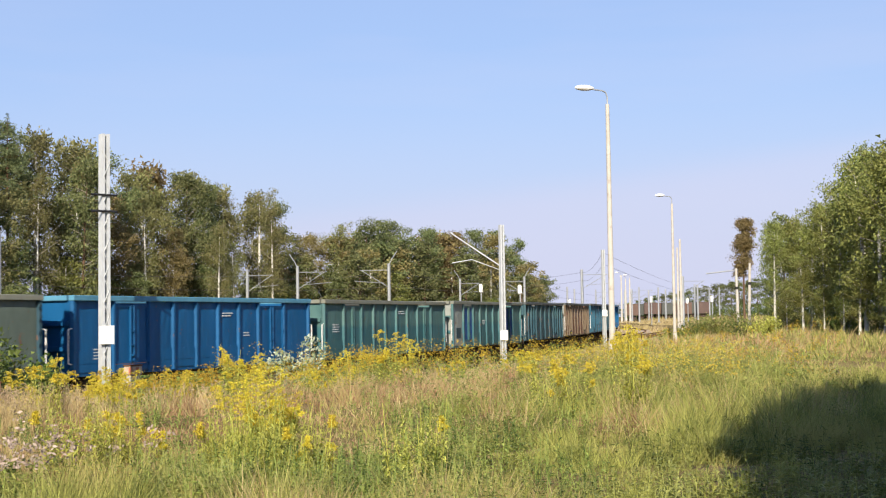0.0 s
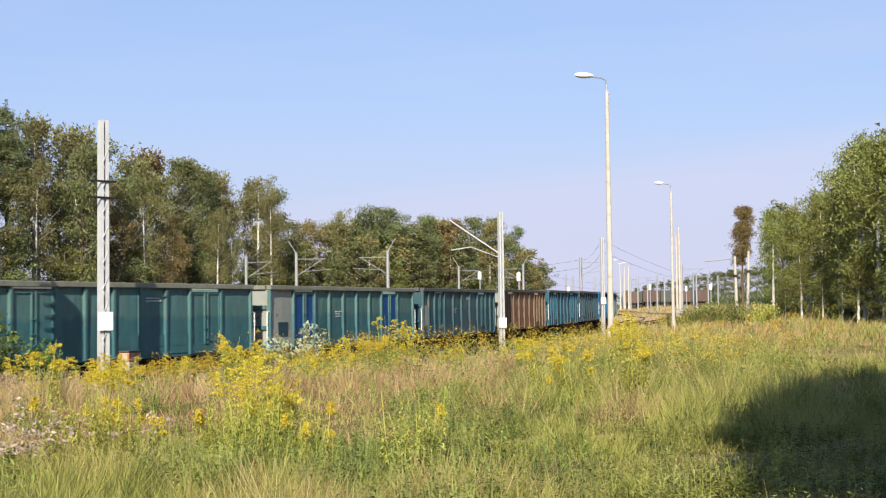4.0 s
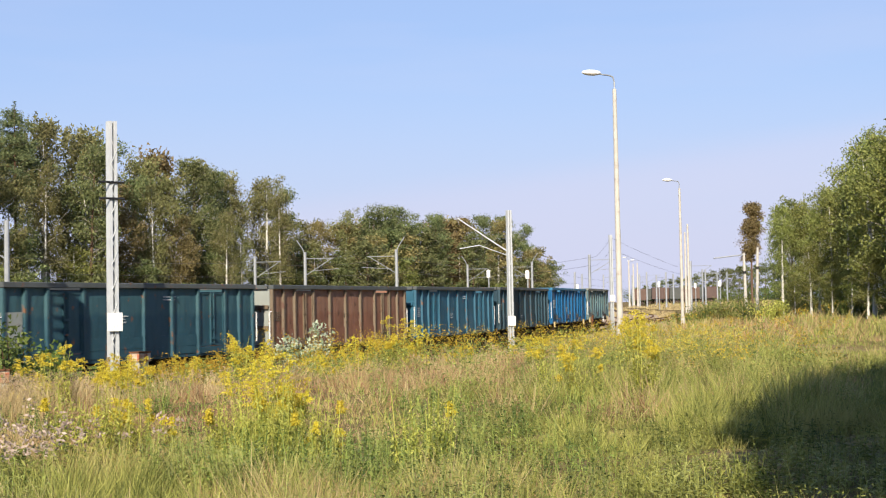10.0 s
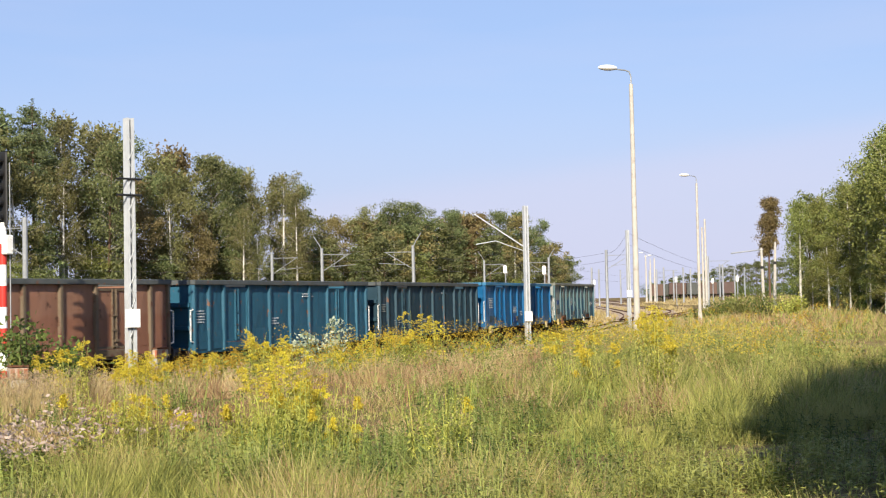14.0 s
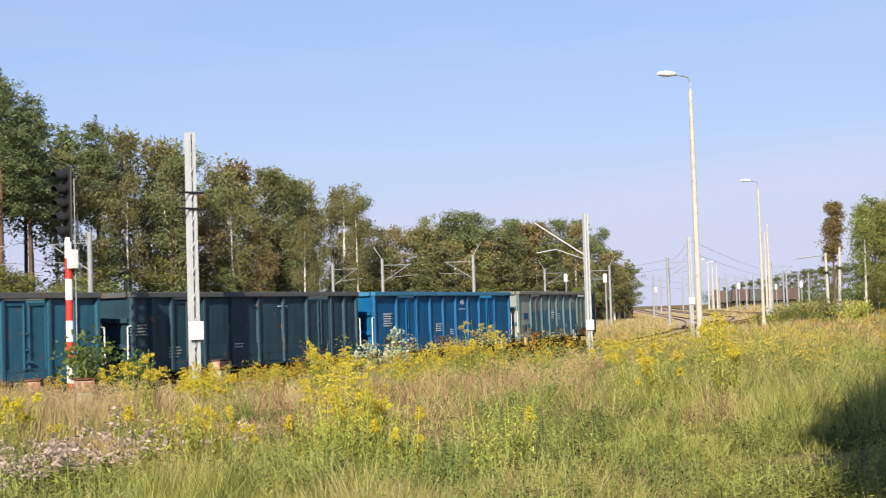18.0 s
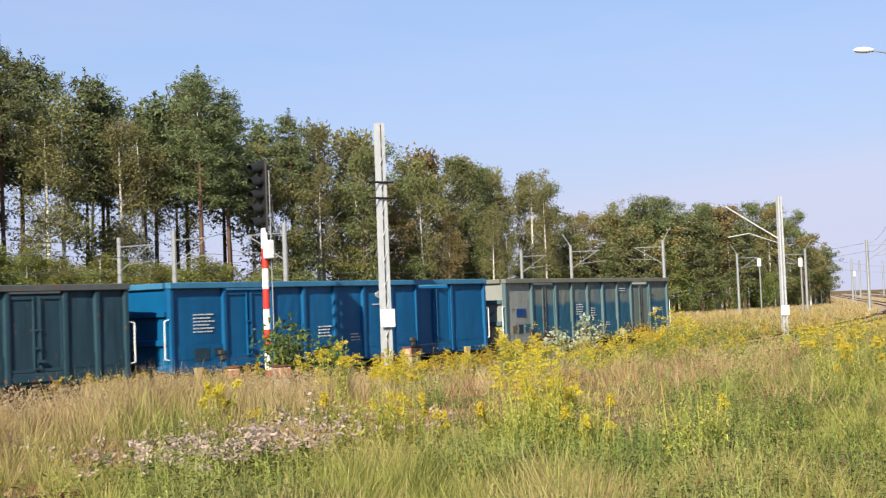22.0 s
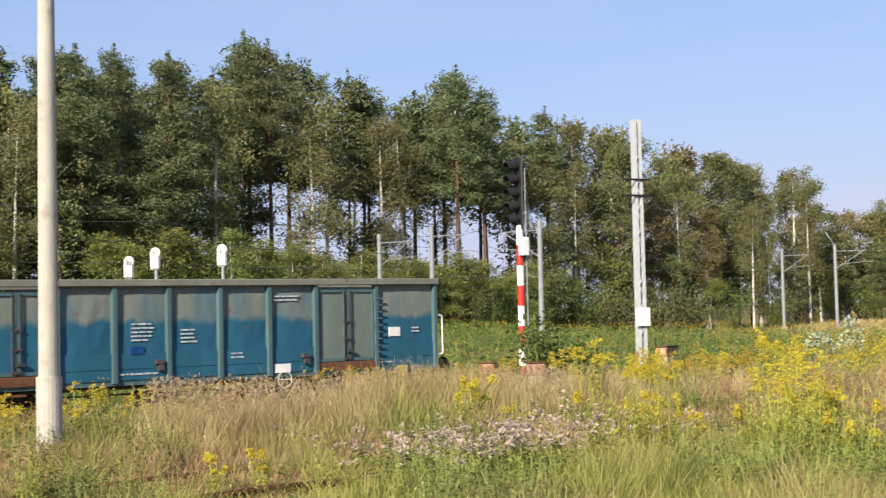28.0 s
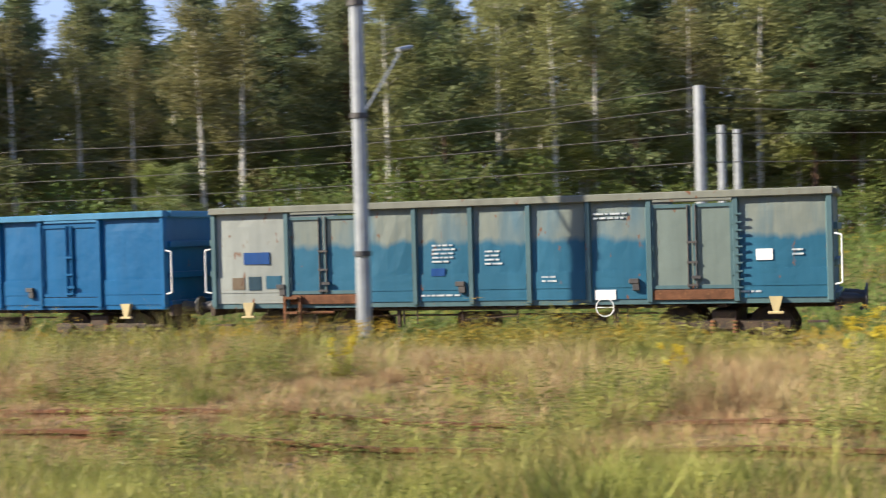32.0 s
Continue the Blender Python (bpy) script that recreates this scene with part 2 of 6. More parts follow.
M = {
    "ground": ground_material(),
    "concrete": surface("pale_concrete", (0.48, 0.45, 0.4), (0.4, 0.375, 0.33), 2.0, rough=0.85, bumps=0.3, fine=60, stain=(0.34, 0.31, 0.27)),
    "concrete_old": surface("weathered_concrete", (0.45, 0.43, 0.39), (0.34, 0.33, 0.3), 1.5, rough=0.9, bumps=0.3, fine=50, stain=(0.2, 0.19, 0.17)),
    "steel": surface("galvanised_steel", (0.33, 0.345, 0.355), (0.26, 0.275, 0.29), 4.0, rough=0.5, metal=0.3, bumps=0.05),
    "galv": surface("new_galvanised_steel", (0.47, 0.49, 0.5), (0.4, 0.42, 0.44), 4.0, rough=0.5, metal=0.0, bumps=0.05),
    "sand": surface("sand_yellow_paint", (0.5, 0.4, 0.2), (0.4, 0.32, 0.17), 6.0, rough=0.7, bumps=0.1),
    "marker": surface("stained_marker_paint", (0.5, 0.4, 0.32), (0.36, 0.27, 0.2), 6.0, rough=0.9, bumps=0.2, stain=(0.25, 0.15, 0.1)),
    "marker_red": surface("worn_marker_red", (0.36, 0.12, 0.07), (0.3, 0.16, 0.1), 8.0, rough=0.9, bumps=0.2),
    "pale_green": foliage("young_birch_leaves", (0.115, 0.14, 0.035), (0.32, 0.33, 0.1), 0.4),
    "steel_dark": surface("dark_steel", (0.05, 0.05, 0.052), (0.09, 0.08, 0.075), 4.0, rough=0.6, metal=0.3, bumps=0.1),
    "black": surface("black_paint", (0.012, 0.012, 0.013), (0.02, 0.02, 0.02), 3.0, rough=0.5, bumps=0.05),
    "white": surface("white_enamel", (0.8, 0.8, 0.78), (0.7, 0.7, 0.68), 5.0, rough=0.45, bumps=0.03, stain=(0.5, 0.47, 0.42)),
    "red": surface("red_enamel", (0.55, 0.035, 0.025), (0.45, 0.04, 0.03), 5.0, rough=0.45, bumps=0.03),
    "wire": surface("wire_copper", (0.06, 0.06, 0.06), (0.1, 0.09, 0.08), 1.0, rough=0.6, bumps=0),
    "rust": surface("rusty_steel", (0.17, 0.08, 0.045), (0.1, 0.05, 0.03), 5.0, rough=0.85, metal=0.1, bumps=0.3, stain=(0.24, 0.12, 0.06)),
    "running": surface("running_gear_grime", (0.035, 0.028, 0.024), (0.075, 0.05, 0.035), 6.0, rough=0.8, metal=0.1, bumps=0.3, stain=(0.13, 0.07, 0.04)),
    "sleeper": surface("old_sleeper", (0.12, 0.095, 0.075), (0.19, 0.16, 0.13), 2.0, rough=0.95, bumps=0.5),
    "ballast": surface("ballast_stone", (0.34, 0.26, 0.18), (0.45, 0.36, 0.27), 9.0, rough=0.95, bumps=0.6, fine=25, stain=(0.22, 0.14, 0.09)),
    "bark": surface("pine_bark", (0.09, 0.062, 0.045), (0.14, 0.085, 0.055), 2.0, rough=0.95, bumps=0.6, fine=12),
    "pine_red": surface("red_pine_bark", (0.15, 0.08, 0.05), (0.09, 0.055, 0.04), 2.0, rough=0.9, bumps=0.5, fine=12),
    "birch_bark": surface("birch_bark", (0.6, 0.58, 0.52), (0.5, 0.47, 0.42), 1.2, rough=0.8, bumps=0.2, stain=(0.06, 0.05, 0.045), stretch=(1, 1, 2.5)),
    "twig": surface("twig_bark", (0.3, 0.27, 0.22), (0.2, 0.17, 0.13), 2.0, rough=0.9, bumps=0.2),
    "pine": foliage("pine_needles", (0.055, 0.076, 0.036), (0.215, 0.24, 0.105), 0.3),
    "birch": foliage("birch_leaves", (0.125, 0.13, 0.046), (0.29, 0.275, 0.115), 0.4),
    "oak": foliage("broad_leaves", (0.072, 0.098, 0.034), (0.26, 0.28, 0.12), 0.38),
    "rusty_leaf": foliage("browning_leaves", (0.14, 0.115, 0.042), (0.32, 0.255, 0.115), 0.35),
    "bush": foliage("shrub_leaves", (0.05, 0.085, 0.02), (0.2, 0.25, 0.065), 0.35),
    "grass": foliage("grass_blades", (0.055, 0.08, 0.02), (0.44, 0.44, 0.115), 0.3, patch=(0.42, 0.37, 0.13), patch_scale=0.5, spread=0.0, tuft=2.2),
    "straw": foliage("dry_grass", (0.23, 0.17, 0.078), (0.63, 0.5, 0.26), 0.3, patch=(0.4, 0.33, 0.13), patch_scale=0.3, spread=0.0, tuft=1.8),
    "plume": foliage("grass_plumes", (0.28, 0.195, 0.11), (0.62, 0.48, 0.3), 0.4, spread=0.0, tuft=1.8),
    "reddish": foliage("brown_grass", (0.17, 0.09, 0.045), (0.52, 0.33, 0.185), 0.3, spread=0.0, tuft=2.0),
    "weed": foliage("weed_leaves", (0.045, 0.085, 0.018), (0.36, 0.4, 0.095), 0.32, tuft=1.6),
    "herb": foliage("herb_leaves", (0.085, 0.105, 0.028), (0.4, 0.39, 0.115), 0.32, tuft=1.6),
    "rank": foliage("rank_leaves", (0.07, 0.09, 0.022), (0.42, 0.41, 0.09), 0.35, tuft=1.2),
    "pale_leaf": foliage("pale_bush_leaves", (0.15, 0.2, 0.1), (0.52, 0.55, 0.42), 0.35),
    "rod_leaf": foliage("goldenrod_leaves", (0.22, 0.25, 0.04), (0.64, 0.62, 0.155), 0.45, spread=0.15),
    "gold_dull": foliage("fading_goldenrod", (0.3, 0.19, 0.025), (0.56, 0.39, 0.045), 0.3, spread=0.1),
    "gold": foliage("goldenrod_flowers", (0.46, 0.37, 0.03), (0.78, 0.65, 0.085), 0.4, spread=0.12),
    "seed": foliage("pale_seed_heads", (0.27, 0.2, 0.155), (0.56, 0.45, 0.38), 0.3, spread=0.1),
}


# ---- mesh helpers ----
def part(name, bm, material, parent=None, label=""):
    me = bpy.data.meshes.new(name)
    if isinstance(bm, tuple):
        me.from_pydata(*bm)
    else:
        bm.to_mesh(me)
        bm.free()
    me.materials.append(material)
    ob = new(name, me)
    if parent:
        ob.parent = parent
    if label:
        ob["label"] = label
    return ob


def empty(name, m=None):
    ob = new(name)
    ob.empty_display_size = 0.2
    if m is not None:
        ob.matrix_basis = m
    return ob


def box(bm, x0, x1, y0, y1, z0, z1, bevel=0.0):
    r = bmesh.ops.create_cube(bm, size=1.0, matrix=Matrix.Translation(((x0 + x1) / 2, (y0 + y1) / 2, (z0 + z1) / 2)) @ Matrix.Diagonal((x1 - x0, y1 - y0, z1 - z0, 1)))
    if bevel:
        es = list({e for v in r["verts"] for e in v.link_edges})
        bmesh.ops.bevel(bm, geom=es, offset=bevel, segments=1, affect="EDGES")
    return r["verts"]


def boxed(x0, x1, y0, y1, z0, z1, bevel=0.0):
    bm = bmesh.new()
    box(bm, x0, x1, y0, y1, z0, z1, bevel)
    return bm


def rod(bm, a, b, r0, r1=None, sides=8):
    a, b = Vector(a), Vector(b)
    q = (b - a).to_track_quat("Z", "Y").to_matrix().to_4x4()
    bmesh.ops.create_cone(bm, cap_ends=True, segments=sides, radius1=r0, radius2=r0 if r1 is None else r1, depth=(b - a).length, matrix=Matrix.Translation((a + b) / 2) @ q)


def rodded(a, b, r0, r1=None, sides=8):
    bm = bmesh.new()
    rod(bm, a, b, r0, r1, sides)
    return bm


def bent(points, radius, sides=6):
    bm = bmesh.new()
    for a, b in zip(points, points[1:]):
        rod(bm, a, b, radius, radius, sides)
    return bm


# ---- plan: the main track as a curve of headings (degrees right of +y) over its length ----
KNOTS = ((-60, 62.76), (-30, 51.06), (-15, 45.2), (0, 39.37), (12, 34.91), (24, 30.98), (36, 28.0), (50, 25.43), (65, 23.34), (85, 20.84), (110, 17.72), (140, 13.98), (170, 10.23), (260, 10.23))
ANCHOR = (-15.92, 22.87)
HALF = 1.42
LINE_S = np.arange(-160.0, 420.0, 1.0)


def lay_line():
    h = np.radians(np.interp(LINE_S, [k[0] for k in KNOTS], [k[1] for k in KNOTS]))
    x = np.concatenate(([0], np.cumsum((np.sin(h[1:]) + np.sin(h[:-1])) / 2)))
    y = np.concatenate(([0], np.cumsum((np.cos(h[1:]) + np.cos(h[:-1])) / 2)))
    i = int(np.argmin(abs(LINE_S)))
    x, y = x - x[i] + ANCHOR[0], y - y[i] + ANCHOR[1]
    return x - np.cos(h) * HALF, y + np.sin(h) * HALF, h


LINE_X, LINE_Y, LINE_H = lay_line()


def on_line(s, off=0.0):
    """Place on the main track at length s; off metres to its right (the camera's side)."""
    x, y, h = (float(np.interp(s, LINE_S, v)) for v in (LINE_X, LINE_Y, LINE_H))
    return x + math.cos(h) * off, y - math.sin(h) * off, h


def from_line(x, y):
    """Signed distance (camera's side positive) and length along the main track, for arrays."""
    x, y = np.atleast_1d(np.asarray(x, float)), np.atleast_1d(np.asarray(y, float))
    d, s = np.empty(len(x)), np.empty(len(x))
    lx, ly, lh, ls = LINE_X[::4], LINE_Y[::4], LINE_H[::4], LINE_S[::4]
    for k in range(0, len(x), 20000):
        q = slice(k, k + 20000)
        dx, dy = x[q, None] - lx, y[q, None] - ly
        i = np.argmin(dx * dx + dy * dy, 1)
        j = np.arange(len(i))
        d[q] = dx[j, i] * np.cos(lh[i]) - dy[j, i] * np.sin(lh[i])
        s[q] = ls[i] + dx[j, i] * np.sin(lh[i]) + dy[j, i] * np.cos(lh[i])
    return d, s


def smooth(v, a, b):
    t = np.clip((v - a) / (b - a), 0, 1)
    return t * t * (3 - 2 * t)


def climb(s):
    return 0.0045 * np.clip(np.asarray(s, float) - 40, 0, 350)


def rail_z(s):
    return -0.72 + float(climb(s))


def ground_z(x, y):
    x, y = np.atleast_1d(np.asarray(x, float)), np.atleast_1d(np.asarray(y, float))
    d, s = from_line(x, y)
    z = -1.02 * (1 - smooth(d, 3.6, 12.0)) + climb(s) * (1 - 0.6 * smooth(d, 3.6, 12.0))
    z = z + 1.9 * smooth(-d, 6, 45) * (1 - smooth(s, 35, 90))
    z = z + np.clip(0.006 * (x - 18), 0, 0.8) * smooth(d, 8, 25)
    z = z + 0.07 * np.sin(x * 0.37 + 1.3) * np.sin(y * 0.31) + 0.04 * np.sin(x * 1.1 + y * 0.7)
    return z


def gz(x, y):
    return float(ground_z(x, y)[0])


def polar(az, r):
    """Plan place r metres from the camera, az degrees to the left of +y."""
    return -math.sin(radians(az)) * r, math.cos(radians(az)) * r


def build_ground():
    radii = np.concatenate((np.linspace(0.6, 60, 90), np.geomspace(62, 4000, 46)))
    n = 300
    az = np.linspace(0, 2 * math.pi, n, endpoint=False)
    x = np.outer(radii, np.cos(az)).ravel()
    y = np.outer(radii, np.sin(az)).ravel()
    z = ground_z(x, y)
    verts = [(0.0, 0.0, gz(0, 0))] + list(zip(x.tolist(), y.tolist(), z.tolist()))
    faces = [(0, 1 + j, 1 + (j + 1) % n) for j in range(n)]
    for i in range(len(radii) - 1):
        a, b = 1 + i * n, 1 + (i + 1) * n
        faces += [(a + j, b + j, b + (j + 1) % n, a + (j + 1) % n) for j in range(n)]
    ob = part("ground", (verts, [], faces), M["ground"])
    for p in ob.data.polygons:
        p.use_smooth = True
    tagged(ob, "uneven sandy ground with grass and bare brown patches", "ground", kind="structure")


build_ground()


# ---- tracks ----
def sweep(path, profile):
    """A bar of a given section (offset right, height) along points of (x, y, z, heading)."""
    verts, faces, k = [], [], len(profile)
    for x, y, z, h in path:
        verts += [(x + math.cos(h) * o, y - math.sin(h) * o, z + u) for o, u in profile]
    for i in range(len(path) - 1):
        a, b = i * k, (i + 1) * k
        faces += [(a + j, a + (j + 1) % k, b + (j + 1) % k, b + j) for j in range(k)]
    return verts, [], faces


RAIL_SECTION = [(-0.035, 0.0), (0.035, 0.0), (0.035, -0.03), (0.012, -0.045), (0.012, -0.13), (0.065, -0.15), (-0.065, -0.15), (-0.012, -0.13), (-0.012, -0.045), (-0.035, -0.03)]


def shifted(profile, off):
    return [(o + off, u) for o, u in profile]


def track(name, path, label, rails_mat, sleepers=True, bed=True, stretch=None):
    t = empty(name)
    tagged(t, label, "railway track", kind="structure")
    if bed:
        part("ballast_bed", sweep(path, [(-2.3, -0.36), (-1.6, -0.13), (1.6, -0.13), (2.3, -0.36)]), M["ballast"], t)
    for side in (-0.75, 0.75):
        part("rail", sweep(path, shifted(RAIL_SECTION, side)), rails_mat, t)
    if sleepers:
        me = None
        done = 0.0
        for (x, y, z, h), (x2, y2, z2, _) in zip(path, path[1:]):
            gap = math.hypot(x2 - x, y2 - y)
            while done < gap:
                f = done / gap
                px, py = x + (x2 - x) * f, y + (y2 - y) * f
                if stretch(px, py):
                    if me is None:
                        first = part("sleeper", boxed(-1.28, 1.28, -0.13, 0.13, -0.3, -0.11, 0.02), M["sleeper"], t)
                        me = first.data
                        sl = first
                    else:
                        sl = new("sleeper", me)
                        sl.parent = t
                    sl.matrix_basis = pose(px, py, z + (z2 - z) * f, 0, 0, -math.degrees(h))
                done += 0.65
            done -= gap
    return t


main_path = [(*on_line(s)[:2], rail_z(s), on_line(s)[2]) for s in range(-120, 400, 4)]
track("main_track", main_path, "curved railway track on grey ballast behind tall weeds", M["rust"], stretch=lambda x, y: -40 < y < 60 and x * x + y * y < 55**2)


# the overgrown siding: rails nearly drowned in soil and grass
def siding_path():
    pts = [(-30.0, -14.0), (-20.5, -4.5), (-13.9, 1.5), (-11.0, 4.2), (-8.7, 6.9), (-6.5, 9.6), (-5.0, 12.2), (-4.0, 14.8), (-2.6, 18.5), (-0.6, 23.0)]
    px, py = np.array(pts).T
    s = np.concatenate(([0], np.cumsum(np.hypot(np.diff(px), np.diff(py)))))
    u = np.arange(0, s[-1], 1.5)
    x, y = np.interp(u, s, px), np.interp(u, s, py)
    ker = np.ones(9) / 9
    xs, ys = np.convolve(np.pad(x, 4, mode="edge"), ker, "valid"), np.convolve(np.pad(y, 4, mode="edge"), ker, "valid")
    h = np.arctan2(np.gradient(xs), np.gradient(ys))
    z = ground_z(xs, ys) + 0.08 - 0.2 * smooth(ys, 13.0, 16.5)
    return [tuple(map(float, v)) for v in zip(xs, ys, z, h)]


SIDING = siding_path()
track("siding_track", SIDING, "disused rusty siding overgrown with grass", M["rust"], bed=False, stretch=lambda x, y: x * x + y * y < 24**2)


# ---- wagons ----
LONG = (13.28, (1.78, 1.66, 1.21, 1.21, 1.21, 1.21, 1.21, 1.66, 1.78), (1, 7))
SHORT = (11.72, (0.86, 0.84, 1.45, 1.35, 1.35, 1.35, 1.35, 1.45, 0.84, 0.86), (2, 7))
GAP = 1.2
WHEEL_R = 0.46


def bogie(parent, x):
    b = part("bogie", boxed(-1.3, 1.3, -1.06, -0.92, 0.42, 0.66, 0.03), M["running"], parent)
    b.matrix_basis = pose(x, 0, 0)
    bm = bmesh.new()
    box(bm, -1.3, 1.3, 0.92, 1.06, 0.42, 0.66, 0.03)
    box(bm, -0.25, 0.25, -1.1, 1.1, 0.45, 0.85, 0.03)
    part("bolster", bm, M["running"], b)
    for y in (-1.08, 1.08):
        for k in (-0.9, 0.9):
            bm = bmesh.new()
            box(bm, k - 0.17, k + 0.17, y - 0.09, y + 0.09, 0.3, 0.62, 0.03)
            rod(bm, (k, y - 0.13, 0.46), (k, y + 0.13, 0.46), 0.1)
            part("axle_box", bm, M["running"], b)
        for k in (-0.22, 0.22):
            bm = bmesh.new()
            for q in range(4):
                rod(bm, (k, y, 0.4 + q * 0.07), (k, y, 0.44 + q * 0.07), 0.07, 0.055, 8)
            part("spring", bm, M["rust"], b)
    out = []
    for k in (-0.9, 0.9):
        w = part("wheelset", rodded((0, -1.0, 0), (0, 1.0, 0), 0.08), M["running"], b)
        w.matrix_basis = pose(k, 0, WHEEL_R)
        for y in (-0.75, 0.75):
            bm = bmesh.new()
            o = math.copysign(1, y)
            rod(bm, (0, y - 0.05 * o, 0), (0, y - 0.09 * o, 0), WHEEL_R + 0.03, WHEEL_R + 0.03, 24)
            rod(bm, (0, y - 0.05 * o, 0), (0, y + 0.06 * o, 0), WHEEL_R, WHEEL_R - 0.01, 24)
            rod(bm, (0, y, 0), (0, y + 0.1 * o, 0), 0.16, 0.12, 12)
            part("wheel", bm, M["running"], w)
        out.append(w)
    return out


def wagon(label, coat, ribs, rim, doors, extras, build):
    """An open bogie coal wagon. Origin on the rail top at its middle; +x along the track, -y the camera's side."""
    w = empty("open_goods_wagon")
    tagged(w, label, "goods wagon", "wagons of the train")
    body, panels, door_at = build
    sill, lock = (M["rust"], M["steel_dark"]) if extras and body > 13 and doors[0] != doors[1] else (ribs, ribs)
    h, z0, z1 = body / 2, 1.13, 3.08
    rib_x = [-h + sum(panels[:i]) * body / sum(panels) for i in range(1, len(panels))]
    last = len(panels) - 1
    part("floor", boxed(-h + 0.03, h - 0.03, -1.32, 1.32, 1.14, 1.24), M["rust"], w)
    bm = bmesh.new()
    box(bm, -h - 0.05, h + 0.05, -0.3, 0.3, 0.86, 1.12)
    for x in (-4.5, -2.0, 0.0, 2.0, 4.5):
        box(bm, x - 0.08, x + 0.08, -1.25, 1.25, 0.92, 1.12)
    part("underframe", bm, M["running"], w)
    bm = bmesh.new()
    box(bm, -1.1, -0.2, -0.95, -0.55, 0.5, 0.85, 0.04)
    rod(bm, (0.9, -0.8, 0.62), (2.1, -0.8, 0.62), 0.18, 0.18, 12)
    rod(bm, (-3.2, -1.0, 0.8), (3.2, -1.0, 0.8), 0.02)
    box(bm, 2.3, 2.36, -1.2, -1.1, 0.55, 1.0)
    box(bm, -2.36, -2.3, -1.2, -1.1, 0.55, 1.0)
    part("brake_gear", bm, M["running"], w)
    for sy in (-1, 1):
        y = sy * 1.34
        ya, yb = sorted((y, y + 0.03 * sy))
        edges = [-h] + rib_x + [h]
        sides = []
        for i in range(last + 1):
            a, b = edges[i], edges[i + 1]
            if i in door_at:
                dz = 1.3
                part("door_sill", boxed(a + 0.03, b - 0.03, *sorted((y, y + 0.07 * sy)), 1.08, 1.28, 0.01), sill, w, "sill under the side door")
                d = part("side_door", boxed(a + 0.05, (a + b) / 2 - 0.02, ya, yb, dz, z1 - 0.1), doors[door_at.index(i)], w)
                d2 = part("side_door", boxed((a + b) / 2 + 0.02, b - 0.05, ya, yb, dz, z1 - 0.1), doors[door_at.index(i)], w)
                for dd, p, q in ((d, a + 0.05, (a + b) / 2 - 0.02), (d2, (a + b) / 2 + 0.02, b - 0.05)):
                    bm = bmesh.new()
                    f0, f1 = sorted((y + 0.03 * sy, y + 0.06 * sy))
                    box(bm, p, q, f0, f1, z1 - 0.17, z1 - 0.1)
                    box(bm, p, q, f0, f1, dz, dz + 0.07)
                    box(bm, p, p + 0.06, f0, f1, dz + 0.07, z1 - 0.17)
                    box(bm, q - 0.06, q, f0, f1, dz + 0.07, z1 - 0.17)
                    part("door_frame", bm, ribs, dd)
                c = (a + b) / 2
                bm = bmesh.new()
                rod(bm, (c - 0.08, y + 0.08 * sy, dz + 0.02), (c - 0.08, y + 0.08 * sy, z1 - 0.12), 0.016)
                rod(bm, (c + 0.08, y + 0.08 * sy, dz + 0.02), (c + 0.08, y + 0.08 * sy, z1 - 0.12), 0.016)
                for zz in (1.35, 1.8, 2.2):
                    box(bm, c - 0.11, c + 0.11, *sorted((y + 0.05 * sy, y + 0.1 * sy)), zz, zz + 0.045)
                box(bm, c - 0.02, c + 0.16, *sorted((y + 0.08 * sy, y + 0.13 * sy)), 1.5, 1.56)
                part("door_lock", bm, lock, w, "upright lock bars")
                for hx in (a + 0.04, b - 0.04):
                    for zz in (1.55, 2.05, 2.55):
                        part("door_hinge", boxed(hx - 0.05, hx + 0.05, *sorted((y + 0.03 * sy, y + 0.08 * sy)), zz, zz + 0.12), ribs, w)
            else:
                bm = bmesh.new()
                n_v = 7
                # plate pressed slightly outward, with a welded bottom strip
                gx = [a + (b - a) * k / 6 for k in range(n_v)]
                zz = [z0, 1.38, 1.75, 2.3, 2.8, z1]
                rnd = random.Random(int(abs(a * 97)) + (5 if sy > 0 else 0))
                grid = []
                for u, gxx in enumerate(gx):
                    col = []
                    for v, gz_ in enumerate(zz):
                        bulge = 0.025 * math.sin(math.pi * u / 6) * math.sin(math.pi * v / 5) + rnd.uniform(-0.006, 0.006)
                        col.append((bm.verts.new((gxx, y + (0.012 + bulge) * sy, gz_)), bm.verts.new((gxx, y - 0.01 * sy, gz_))))
                    grid.append(col)
                for u in range(6):
                    for v in range(5):
                        q = [grid[u][v][0], grid[u + 1][v][0], grid[u + 1][v + 1][0], grid[u][v + 1][0]]
                        bm.faces.new(q if sy < 0 else q[::-1])
                        q = [grid[u][v][1], grid[u + 1][v][1], grid[u + 1][v + 1][1], grid[u][v + 1][1]]
                        bm.faces.new(q[::-1] if sy < 0 else q)
                pl = part("side_panel", bm, coat(i), w)
                part("panel_strip", boxed(a + 0.05, b - 0.05, *sorted((y + 0.012 * sy, y + 0.04 * sy)), z0 - 0.02, z0 + 0.2), coat(i), pl)
                part("panel_strip", boxed(a + 0.07, b - 0.07, *sorted((y + 0.012 * sy, y + 0.044 * sy)), z0 + 0.212, z0 + 0.55), coat(i), pl)
                sides.append(pl)
